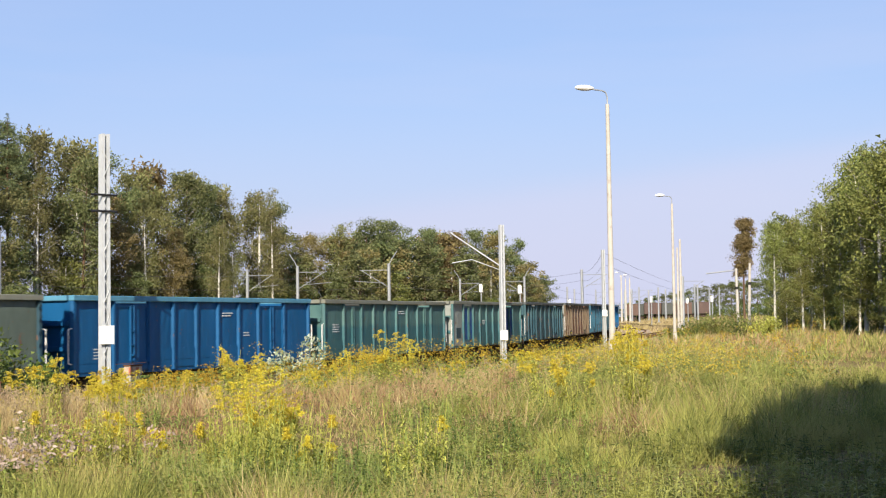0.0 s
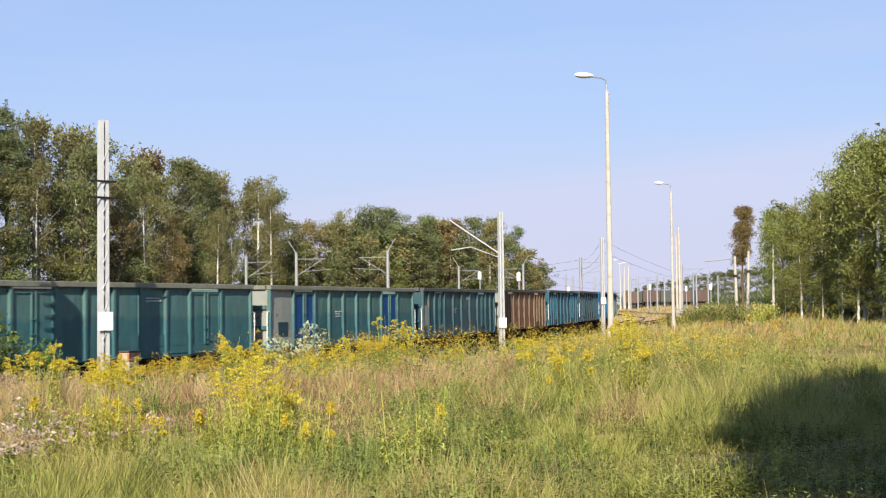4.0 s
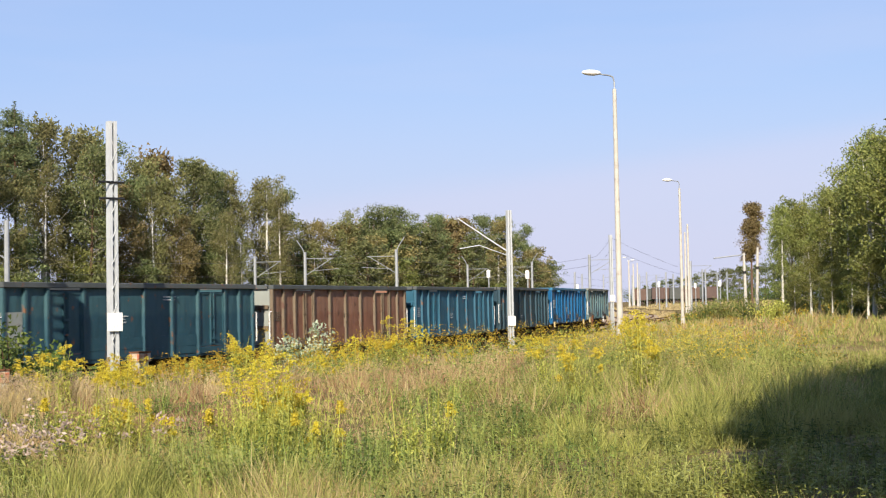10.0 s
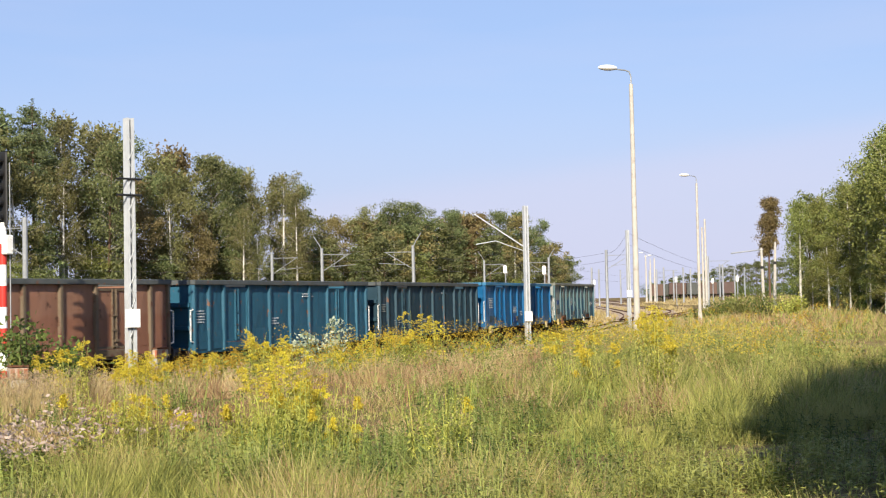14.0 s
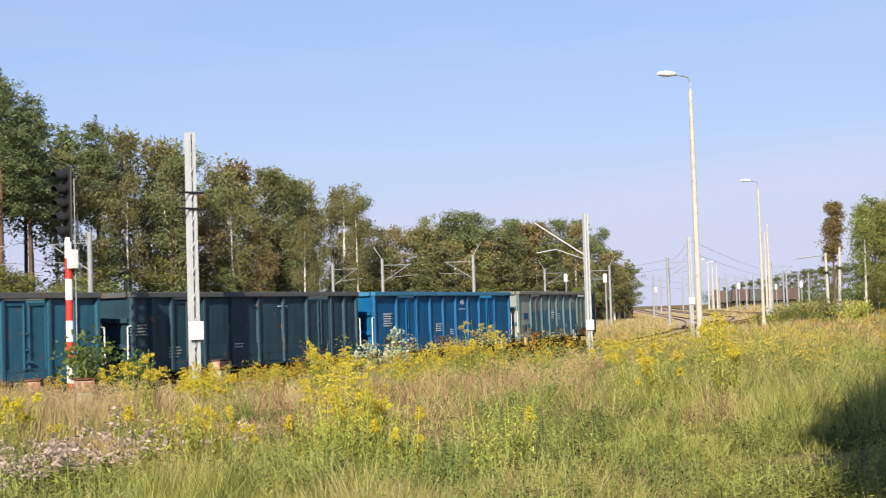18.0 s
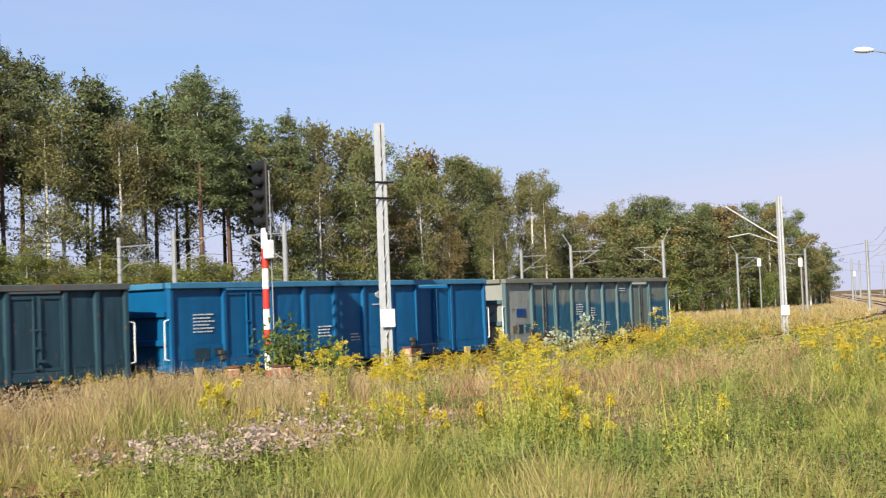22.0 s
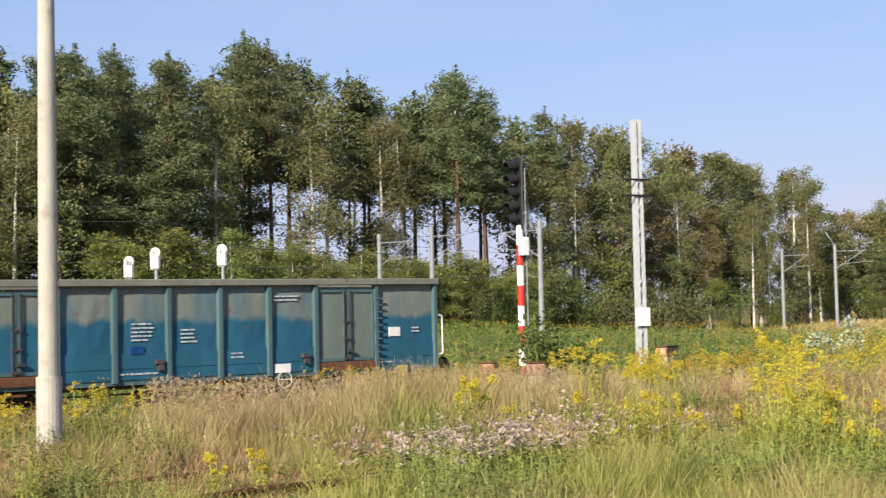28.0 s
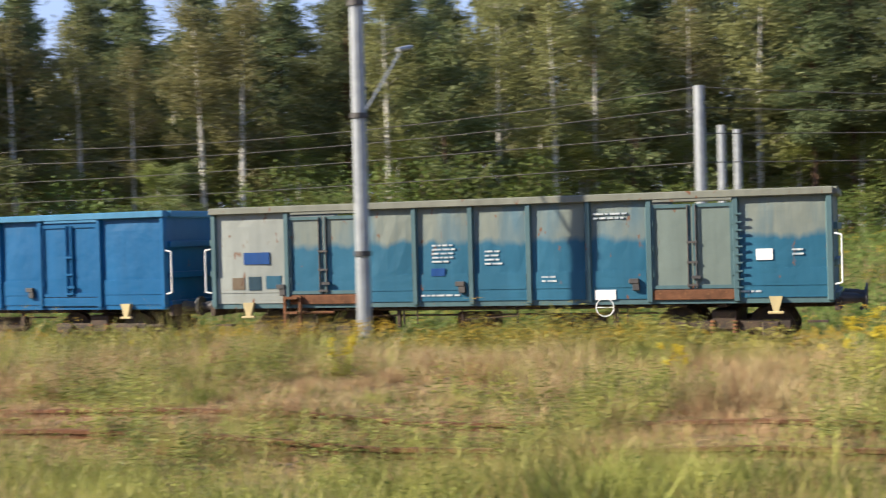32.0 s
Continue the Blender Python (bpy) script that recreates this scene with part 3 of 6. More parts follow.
        for x in rib_x + [-h + 0.06, h - 0.06]:
            bm = bmesh.new()
            vs = box(bm, x - 0.075, x + 0.075, *sorted((y, y + 0.1 * sy)), 1.05, z1)
            for v in vs:
                if abs(v.co.y) > 1.38:
                    v.co.x = x + (v.co.x - x) * 0.6
            part("rib", bm, ribs, w)
        part("sole_bar", boxed(-h, h, *sorted((y - 0.02 * sy, y + 0.02 * sy)), 1.0, z0 - 0.025), ribs, w)
        part("top_rail", boxed(-h - 0.02, h + 0.02, *sorted((y - 0.05 * sy, y + 0.14 * sy)), z1, z1 + 0.15, 0.015), rim, w)
    for sx in (-1, 1):
        x = sx * h
        end = part("end_wall", boxed(*sorted((x, x - 0.05 * sx)), -1.32, 1.32, 1.0, z1), coat("end" if sx < 0 else last), w)
        for zz in (1.05, 1.7, 2.4):
            part("end_beam", boxed(*sorted((x, x + 0.09 * sx)), -1.3, 1.3, zz, zz + 0.14, 0.01), ribs, end)
        part("top_rail", boxed(*sorted((x + 0.1 * sx, x - 0.06 * sx)), -1.28, 1.28, z1 + 0.003, z1 + 0.147, 0.015), rim, w)
        part("headstock", boxed(*sorted((x, x + 0.12 * sx)), -1.3, 1.3, 0.84, 1.1, 0.01), M["running"], w)
        for y in (-0.875, 0.875):
            bm = bmesh.new()
            rod(bm, (x + 0.12 * sx, y, 1.05), (x + 0.42 * sx, y, 1.05), 0.12, 0.1, 12)
            rod(bm, (x + 0.42 * sx, y, 1.05), (x + 0.55 * sx, y, 1.05), 0.08, 0.08, 12)
            rod(bm, (x + 0.55 * sx, y, 1.05), (x + 0.59 * sx, y, 1.05), 0.225, 0.225, 20)
            part("buffer", bm, M["steel_dark"], w, "dark steel buffer")
        part("coupling_hook", bent([(x + 0.1 * sx, 0, 1.0), (x + 0.45 * sx, 0, 1.0), (x + 0.55 * sx, 0, 0.88), (x + 0.45 * sx, 0, 0.78)], 0.035), M["steel_dark"], w)
        part("grab_rail", bent([(x + 0.02 * sx, -1.4, 1.35), (x + 0.16 * sx, -1.4, 1.38), (x + 0.16 * sx, -1.4, 2.3), (x + 0.02 * sx, -1.4, 2.33)], 0.018), M["white"], w)
        part("step", boxed(*sorted((x - 0.5 * sx, x - 0.12 * sx)), -1.5, -1.3, 0.62, 0.66), M["running"], w)
    wheels = bogie(w, -0.34 * body) + bogie(w, 0.34 * body)
    if extras:
        extras(w)
    return w, wheels, body


Y_FACE = -1.385


def plate(w, x, z, sx, sz, mat, name="marking_plate", label=""):
    return part(name, boxed(x - sx / 2, x + sx / 2, Y_FACE - 0.012, Y_FACE + 0.02, z - sz / 2, z + sz / 2), mat, w, label)


def bars(w, x, z, width, rows, mat, name="stencil", pitch=0.085, tall=0.036):
    """Unreadable stencilled lines as plain bars of uneven length."""
    bm = bmesh.new()
    rnd = random.Random(int(x * 131 + z * 17))
    for r in range(rows):
        a, b = x - width / 2, x + width / 2 - rnd.uniform(0, 0.25) * width
        cur = a
        while cur < b - 0.04:
            nxt = min(b, cur + rnd.uniform(0.06, 0.22))
            box(bm, cur, nxt, Y_FACE - 0.008, Y_FACE + 0.02, z - r * pitch - tall, z - r * pitch)
            cur = nxt + 0.03
    return tagged(part(name, bm, mat, w, "pale stencilled lettering too worn to read"), "pale stencilled lettering too worn to read", kind="stuff")


def hoop(c, big, small):
    """A ring standing in the x-z plane."""
    verts, faces, n, k = [], [], 28, 5
    for i in range(n):
        a = 2 * math.pi * i / n
        for j in range(k):
            b = 2 * math.pi * j / k
            q = big + small * math.cos(b)
            verts.append((c[0] + q * math.cos(a), c[1] + small * math.sin(b), c[2] + q * math.sin(a)))
            faces.append((i * k + j, i * k + (j + 1) % k, (i + 1) % n * k + (j + 1) % k, (i + 1) % n * k + j))
    return verts, [], faces


def build_train():
    stencil = surface("stencil_white", (0.5, 0.52, 0.52), (0.28, 0.33, 0.37), 14.0, rough=0.7, bumps=0)
    grey_blue = paint("w_grey_over_blue", (0.01848, 0.0966, 0.1596), (0.168, 0.189, 0.1638), 2.32, fade=0.35)
    pale_grey = paint("w_pale_grey", (0.2436, 0.2604, 0.2394), None, rust_amount=0.62, fade=0.3)
    door_grey = paint("w_door_grey", (0.1344, 0.168, 0.1512), None, rust_amount=0.68, fade=0.3)
    rib_teal = paint("w_rib_teal", (0.0672, 0.1218, 0.1344), None, rust_amount=0.68)
    rim_pale = paint("w_rim_pale", (0.1764, 0.1806, 0.147), None, rust_amount=0.64)
    azure = paint("w_azure", (0.0025, 0.082, 0.205), None, rust_amount=0.72, fade=0.35, rough=0.42)
    azure_rim = paint("w_azure_rim", (0.042, 0.168, 0.294), None, rust_amount=0.7)
    slate = paint("w_slate", (0.0168, 0.04368, 0.06384), None, rust_amount=0.66, fade=0.95)
    slate_rib = paint("w_slate_rib", (0.02016, 0.05208, 0.07392), None, rust_amount=0.64)
    rim_dark = paint("w_rim_dark", (0.0756, 0.084, 0.084), None, rust_amount=0.62)
    teal = paint("w_teal", (0.021, 0.0882, 0.1386), None, rust_amount=0.64, fade=0.55)
    teal2 = paint("w_teal_green", (0.033, 0.105, 0.12), (0.068, 0.14, 0.135), 2.2, rust_amount=0.66)
    deep_teal = paint("w_deep_teal", (0.02, 0.062, 0.085), (0.035, 0.085, 0.1), 2.3, rust_amount=0.64, fade=0.6)
    brown = paint("w_brown", (0.2, 0.092, 0.058), (0.22, 0.118, 0.078), 2.2, rust=(0.0756, 0.0378, 0.0252), rust_amount=0.63)
    brown_rib = paint("w_brown_rib", (0.1344, 0.1008, 0.0672), None, rust=(0.1008, 0.0504, 0.0336), rust_amount=0.6)
    cobalt = paint("w_cobalt", (0.00672, 0.0504, 0.1848), None, rust_amount=0.72)
    blue = paint("w_blue", (0.005, 0.077, 0.2), None, rust_amount=0.68, fade=0.45)
    blue_rim = paint("w_blue_rim", (0.084, 0.2352, 0.336), None, rust_amount=0.68)
    olive = paint("w_olive", (0.084, 0.1092, 0.0924), None, rust_amount=0.64)

    def marks(*items):
        def add(w):
            for kind, *v in items:
                if kind == "oval":
                    part("painted_mark", rodded((v[0], Y_FACE + 0.01, v[1]), (v[0], Y_FACE - 0.012, v[1]), v[2], v[2], 16), stencil, w, "faded white oval mark").matrix_basis = Matrix.Translation((0, 0, v[1] * 0.4)) @ Matrix.Diagonal((1, 1, 0.6, 1))
                elif kind == "bars":
                    bars(w, *v[:4], v[4] if len(v) > 4 else stencil)
                else:
                    plate(w, *v)
        return add

    def fittings(w, full):
        """Jacking brackets, latch boxes, pipes below the side; on the last wagon a hand wheel, rungs and a rusty step ladder."""
        if full:
            part("hand_wheel", hoop((2.2, Y_FACE - 0.1, 0.95), 0.18, 0.012), M["white"], w, "white painted brake hand wheel")
            part("wheel_spokes", bent([(2.02, Y_FACE - 0.1, 0.95), (2.38, Y_FACE - 0.1, 0.95)], 0.01, 5), M["white"], w)
            bm = bmesh.new()
            for x in (-4.86, -4.5):
                box(bm, x - 0.03, x + 0.03, -1.5, -1.42, 0.55, 1.26)
            for z in (0.56, 0.88, 1.2):
                box(bm, -4.83, -4.53, -1.56, -1.4, z, z + 0.05)
            rod(bm, (-4.5, -1.36, 0.9), (-3.75, -1.36, 0.9), 0.03)
            part("step_ladder", bm, M["rust"], w, "rusty step ladder under the door")
        for x in (-5.75, 5.55):
            bm = bmesh.new()
            vs = box(bm, x - 0.13, x + 0.13, -1.46, -1.36, 0.82, 1.13)
            for v in vs:
                if v.co.z < 1:
                    v.co.x = x + (v.co.x - x) * 0.35
            box(bm, x - 0.15, x + 0.15, -1.48, -1.38, 0.79, 0.84, 0.01)
            part("jacking_bracket", bm, M["sand"], w, "sand-yellow jacking bracket")
        for x in (-4.95, -0.85, 2.8):
            bm = bmesh.new()
            box(bm, x - 0.11, x + 0.09, -1.47, -1.37, 1.42, 1.52, 0.01)
            box(bm, x - 0.04, x + 0.1, -1.46, -1.37, 1.28, 1.42, 0.01)
            part("latch_box", bm, M["steel_dark"], w, "dark latch box")
        for i in range(10 if full else 0):
            part("ladder_rung", boxed(4.8, 4.94, -1.475, -1.445, 1.3 + i * 0.16, 1.33 + i * 0.16), rib_teal, w)
        bm = bmesh.new()
        rod(bm, (-3.9, -1.2, 0.95), (3.8, -1.2, 0.95), 0.022, 0.022, 6)
        for x in (-2.2, -1.9, -0.9, 0.3, 2.4, 2.6):
            rod(bm, (x, -1.2, 0.98), (x, -1.2, 0.62), 0.02, 0.02, 5)
        rod(bm, (-0.9, -1.2, 0.7), (0.3, -1.2, 0.78), 0.016, 0.016, 5)
        part("brake_pipe", bm, M["running"], w)

    def plain(m):
        return lambda i: m

    def doors(a, b=None):
        return (a, b or a)

    white = M["white"]
    specs = [
        ("open coal wagon, faded grey upper and blue lower side panels", lambda i: pale_grey if i in (0, "end") else grey_blue, rib_teal, rim_pale, doors(grey_blue, door_grey),
         marks(("bars", -1.2, 2.3, 0.55, 5), ("bars", -0.12, 2.15, 0.4, 4), ("bars", 1.08, 1.6, 0.4, 2), ("bars", 2.36, 2.85, 0.75, 2), ("plate", 5.35, 1.95, 0.32, 0.22, white, "paper_label", "white paper label"),
               ("plate", -5.55, 2.1, 0.62, 0.26, cobalt, "blue_patch", "blue repainted patch"), ("plate", -5.6, 1.55, 0.3, 0.3, slate, "number_plate", "dark data plate"), ("plate", -5.15, 1.57, 0.36, 0.28, teal, "data_plate", "blue data plate"), ("plate", -6.0, 1.55, 0.3, 0.26, brown_rib, "data_plate", "brown data plate"), ("plate", -1.35, 1.72, 0.3, 0.16, cobalt, "blue_patch", "small blue patch"), ("bars", -1.3, 1.25, 0.9, 1), ("bars", 5.1, 1.25, 0.5, 1), ("bars", 6.0, 2.05, 0.25, 2), ("plate", 2.2, 1.2, 0.42, 0.2, white, "chalk_board", "white chalk board"))),
        ("bright blue open coal wagon with pale blue top rail", plain(azure), azure, azure_rim, doors(azure),
         marks(("bars", -5.5, 2.45, 0.7, 6), ("bars", -1.0, 2.0, 0.55, 4), ("bars", 0.25, 1.75, 0.4, 3), ("oval", 1.35, 2.82, 0.17), ("bars", 1.4, 2.56, 0.7, 1), ("plate", -0.95, 1.35, 0.95, 0.3, cobalt, "blue_patch", "darker blue repainted patch"), ("plate", -5.05, 1.5, 0.3, 0.18, slate, "data_plate", "dark data plate"), ("plate", -5.6, 1.45, 0.5, 0.3, slate, "number_plate", "dark data plate"))),
        ("dark slate-blue open coal wagon with peeling scrapes", plain(slate), slate_rib, rim_dark, doors(slate),
         marks(("bars", -5.5, 2.35, 0.8, 4, pale_grey), ("bars", -4.0, 1.7, 0.6, 4, pale_grey), ("bars", -1.0, 1.7, 0.5, 2), ("bars", 1.4, 2.8, 0.6, 1))),
        ("worn teal-blue open coal wagon with rust scrapes", plain(teal), teal, rim_dark, doors(teal), marks(("bars", -5.5, 2.3, 0.7, 5), ("bars", -1.0, 2.0, 0.5, 3), ("bars", 1.3, 2.8, 0.8, 2))),
        ("rusty brown open coal wagon with a pale end", lambda i: pale_grey if i == "end" else brown, brown_rib, rim_dark, doors(brown), marks(("bars", -5.5, 2.3, 0.6, 4, brown_rib), ("bars", 0.1, 2.2, 0.5, 2, brown_rib))),
        ("deep teal open coal wagon with grey data panel", plain(deep_teal), deep_teal, rim_dark, doors(deep_teal), marks(("plate", -5.5, 2.0, 0.8, 0.9, pale_grey, "data_panel", "grey data panel"), ("bars", -1.0, 2.3, 0.5, 3), ("bars", 1.3, 2.85, 0.7, 2))),
        ("patched open coal wagon, grey-green with cobalt blue door panels", lambda i: pale_grey if i in (0, "end") else teal2, teal2, rim_pale, doors(cobalt), marks(("plate", -5.6, 1.7, 0.7, 0.5, slate, "data_panel", "dark data panel"), ("bars", -1.0, 2.3, 0.5, 3))),
        ("teal-green open coal wagon with peeling paint", plain(teal2), teal2, rim_pale, doors(teal2), marks(("bars", -5.5, 2.3, 0.6, 4), ("bars", 1.3, 2.8, 0.8, 2))),
        ("deep blue open coal wagon with pale blue top rail", plain(blue), blue, blue_rim, doors(blue), marks(("bars", -5.5, 1.75, 0.4, 4), ("bars", 1.2, 2.75, 0.6, 2), ("bars", 2.4, 2.1, 0.4, 2))),
        ("dull olive-grey open coal wagon", plain(olive), slate_rib, rim_pale, doors(olive), None),
    ]
    out = [wagon(*spec, SHORT if 2 <= k <= 5 else LONG) for k, spec in enumerate(specs)]
    for k in (0, 1):
        fittings(out[k][0], k == 0)
    return out


train = build_train()
S_OF_T = (8.05532e-05, -0.00200743, -4.62498, 141.222)


def train_end(t):
    return float(np.polyval(S_OF_T, t))


def wagon_pose(k, t):
    body = train[k][2]
    mid = train_end(t) - body / 2 - sum(v[2] + GAP for v in train[:k])
    ax, ay, _ = on_line(mid - 0.34 * body)
    bx, by, _ = on_line(mid + 0.34 * body)
    return pose((ax + bx) / 2, (ay + by) / 2, rail_z(mid), 0, 0, math.degrees(math.atan2(by - ay, bx - ax)))


# ---- masts, lamps and signals ----
def lattice_mast(az, r, top, label, arm=0.0, box_z=None, insul=()):
    x, y = polar(az, r)
    z = gz(x, y)
    m = empty("overhead_line_mast", pose(x, y, z, 0, 0, az + 28))
    tagged(m, label, "catenary mast", "overhead line masts")
    H = top - z
    part("foundation", boxed(-0.35, 0.35, -0.35, 0.35, -0.3, 0.25, 0.04), M["concrete_old"], m)
    for sx in (-1, 1):
        bm = bmesh.new()
        w = 0.04
        vs = box(bm, -w, w, -0.11, 0.11, 0, H)
        for v in vs:
            v.co.x += sx * (0.09 if v.co.z < 0.1 else 0.07)
        part("channel", bm, M["galv"], m)
    bar = {}
    for i in range(int((H - 0.4) / 0.34)):
        side = 1 if i % 2 else -1
        for yy in (-0.12, 0.12):
            if (side, yy) not in bar:
                lace = part("lacing_bar", rodded((-side * 0.08, yy, 0.0), (side * 0.08, yy, 0.34), 0.011, 0.011, 4), M["galv"], m)
                bar[side, yy] = lace.data
            else:
                lace = new("lacing_bar", bar[side, yy])
                lace.parent = m
            lace.matrix_basis = pose(0, 0, 0.2 + i * 0.34)
    if box_z is not None:
        part("number_board", boxed(-0.25, 0.19, -0.2, -0.17, box_z - z - 0.25, box_z - z + 0.25, 0.01), M["white"], m, "white enamel board")
    for zz in insul:
        part("insulator", rodded((-0.45, -0.14, zz - z), (0.3, -0.14, zz - z), 0.03), M["black"], m)
    return m


lattice_mast(6.43, 37.4, 6.84, "tall galvanised lattice mast with white board in weeds", box_z=1.42, insul=(5.18, 4.74))
far_mast = lattice_mast(-10.16, 69.0, 6.5, "galvanised lattice mast with white board by the track", box_z=0.85)


def bracket(mast, a, b, r, radius, name):
    """A tube between two bearings (azimuth, elevation) at distance r, carried by the mast."""
    inv = mast.matrix_basis.inverted()
    ends = [inv @ Vector((*polar(az, r), EYE[2] + math.tan(radians(el)) * r)) for az, el in (a, b)]
    return part(name, rodded(ends[0], ends[1], radius, radius, 6), M["galv"], mast)


bracket(far_mast, (-10.12, 2.21), (-7.99, 3.68), 69.0, 0.035, "stay_tube")
bracket(far_mast, (-8.05, 2.39), (-8.89, 2.52), 69.0, 0.025, "registration_arm")
bracket(far_mast, (-8.89, 2.52), (-10.12, 2.05), 69.0, 0.02, "bracket_tube")


def cantilever(parent, z, reach, direction):
    """Bracket of a mast: two tubes, a diagonal stay and an upper spike, turned to direction (degrees)."""
    d = Vector((math.cos(radians(direction)), math.sin(radians(direction)), 0))
    bm = bmesh.new()
    rod(bm, d * 0.1 + Vector((0, 0, z)), d * reach + Vector((0, 0, z)), 0.035, 0.035, 5)
    rod(bm, d * 0.1 + Vector((0, 0, z - 1.5)), d * (reach * 0.95) + Vector((0, 0, z)), 0.035, 0.035, 5)
    rod(bm, d * 0.5 + Vector((0, 0, z - 1.15)), d * (reach * 1.2) + Vector((0, 0, z - 0.95)), 0.025, 0.025, 5)
    part("cantilever", bm, M["steel"], parent)


def pole_mast(az, r, top, label, direction=None, reach=2.6, width=0.14, horn=False):
    x, y = polar(az, r)
    z = gz(x, y)
    m = empty("catenary_pole", pose(x, y, z))
    tagged(m, label, "catenary mast", "overhead line masts")
    H = top - z
    part("post", rodded((0, 0, -0.2), (0, 0, H), width * 1.15, width, 10), M["steel"], m)
    part("foundation", boxed(-0.3, 0.3, -0.3, 0.3, -0.3, 0.2, 0.04), M["concrete_old"], m)
    if direction is not None:
        cantilever(m, H - 0.6, reach, direction)
    if horn:
        d = Vector((math.cos(radians(direction)), math.sin(radians(direction)), 0))
        part("stay_horn", bent([(0, 0, H - 0.2), tuple(-d * 0.25 + Vector((0, 0, H + 0.35))), tuple(-d * 0.75 + Vector((0, 0, H + 1.1)))], 0.04), M["steel"], m)
    return m


BACK = "grey steel overhead line pole with bracket arm"
for az, r, top, direction, horn in ((0.6, 130, 6.75, -20, False), (-1.5, 124, 6.8, -10, True), (-5.36, 121, 6.8, 170, True), (-8.37, 170, 6.8, 0, True), (-6.75, 205, 6.6, 0, False), (-11.1, 165, 6.8, 170, True), (17.4, 87, 6.75, -25, False), (15.18, 81.5, 6.8, -25, False), (10.58, 77.5, 6.8, 160, False)):
    pole_mast(az, r, top, BACK, direction, horn=horn)
for az, r, top in ((52.9, 47.5, 6.75), (52.03, 65.5, 6.75), (51.39, 68, 6.7)):
    pole_mast(az, r, top, "plain grey steel overhead line pole before the pines", width=0.17)
m4 = pole_mast(67.2, 26.5, 8.9, "round galvanised steel pole standing close to the train", width=0.13)


arm = Vector((math.cos(radians(118)), math.sin(radians(118)), 0))
bm = bmesh.new()
rod(bm, arm * 0.1 + Vector((0, 0, 5.2)), arm * 1.45 + Vector((0, 0, 6.65)), 0.022, 0.022, 6)
rod(bm, arm * 1.3 + Vector((0, 0, 6.62)), arm * 1.75 + Vector((0, 0, 6.72)), 0.05, 0.05, 8)
part("cantilever", bm, M["steel"], m4)
for zz in (2.5, 5.2, 7.4):
    part("collar", rodded((0, 0, zz - 0.05), (0, 0, zz + 0.05), 0.17, 0.17, 12), M["steel_dark"], m4, "dark clamp collar")


def street_lamp(az, r, top, turn, base_r=0.132, label="tall tapered concrete lamp post with white lantern"):
    x, y = polar(az, r)
    z = gz(x, y)
    m = empty("street_lamp", pose(x, y, z, 0, 0, turn))
    tagged(m, label, "lamp post", "concrete lamp posts")
    H = top - z
    part("post", rodded((0, 0, -0.3), (0, 0, H - 0.55), base_r, base_r * 0.6, 20), M["concrete"], m)
    part("base_sleeve", rodded((0, 0, -0.2), (0, 0, 0.92), base_r * 1.2, base_r * 1.17, 20), M["concrete"], m, "thicker concrete base sleeve")
    part("bracket", bent([(0, 0, H - 0.6), (0, 0, H - 0.25), (-0.06, 0, H - 0.06), (-0.22, 0, H), (-0.7, 0, H + 0.04)], 0.03), M["steel"], m, "bent steel tube")
    bm = bmesh.new()
    bmesh.ops.create_uvsphere(bm, u_segments=16, v_segments=8, radius=0.5, matrix=Matrix.Translation((-1.02, 0, H + 0.08)) @ Matrix.Diagonal((0.86, 0.34, 0.24, 1)))
    part("lantern", bm, M["white"], m, "white lantern housing")
    return m


street_lamp(-14.75, 55.0, 10.9, 12)
street_lamp(-17.35, 104, 10.8, 12)
street_lamp(31.03, 17.3, 10.9, 60)


def build_signal():
    x, y = polar(11.43, 33.0)
    z = gz(x, y)
    g = empty("light_signal", pose(x, y, z, 0, 0, -42))
    tagged(g, "unlit black light signal on red and white banded post", "railway signal")
    part("foundation", boxed(-0.4, 0.4, -0.35, 0.35, -0.3, 0.3, 0.04), M["concrete_old"], g)
    z0, z1 = 0.3, 3.75 - z
    n = 9
    for i in range(n):
        a, b = z0 + (z1 - z0) * i / n, z0 + (z1 - z0) * (i + 1) / n
        part("band", rodded((0, 0, a), (0, 0, b), 0.085, 0.085, 14), M["red"] if i % 2 else M["white"], g, "red band" if i % 2 else "white band")
    part("head_plate", boxed(-0.19, 0.17, -0.02, 0.03, z1 - 0.1, z1 + 1.66, 0.03), M["black"], g)
    for i in range(5):
        zz = z1 + 0.14 + i * 0.33
        bm = bmesh.new()
        rod(bm, (-0.03, -0.02, zz), (-0.03, -0.12, zz), 0.12, 0.12, 14)
        part("lens_housing", bm, M["black"], g)
        bm = bmesh.new()
        r = bmesh.ops.create_cone(bm, cap_ends=False, segments=16, radius1=0.14, radius2=0.12, depth=0.24, matrix=Matrix.Translation((-0.04, -0.23, zz - 0.02)) @ pose(0, 0, 0, 98))
        bmesh.ops.delete(bm, geom=[v for v in bm.verts if v.co.z < zz - 0.1], context="VERTS")
        bmesh.ops.solidify(bm, geom=bm.faces[:], thickness=0.01)
        part("hood", bm, M["black"], g)
    part("ladder", bent([(0.13, 0.1, 0.3), (0.13, 0.1, z1 + 1.4)], 0.015), M["steel"], g)
    part("cable_box", boxed(0.06, 0.26, -0.1, 0.1, z1 - 0.75, z1 - 0.3, 0.02), M["white"], g, "white junction box")


build_signal()


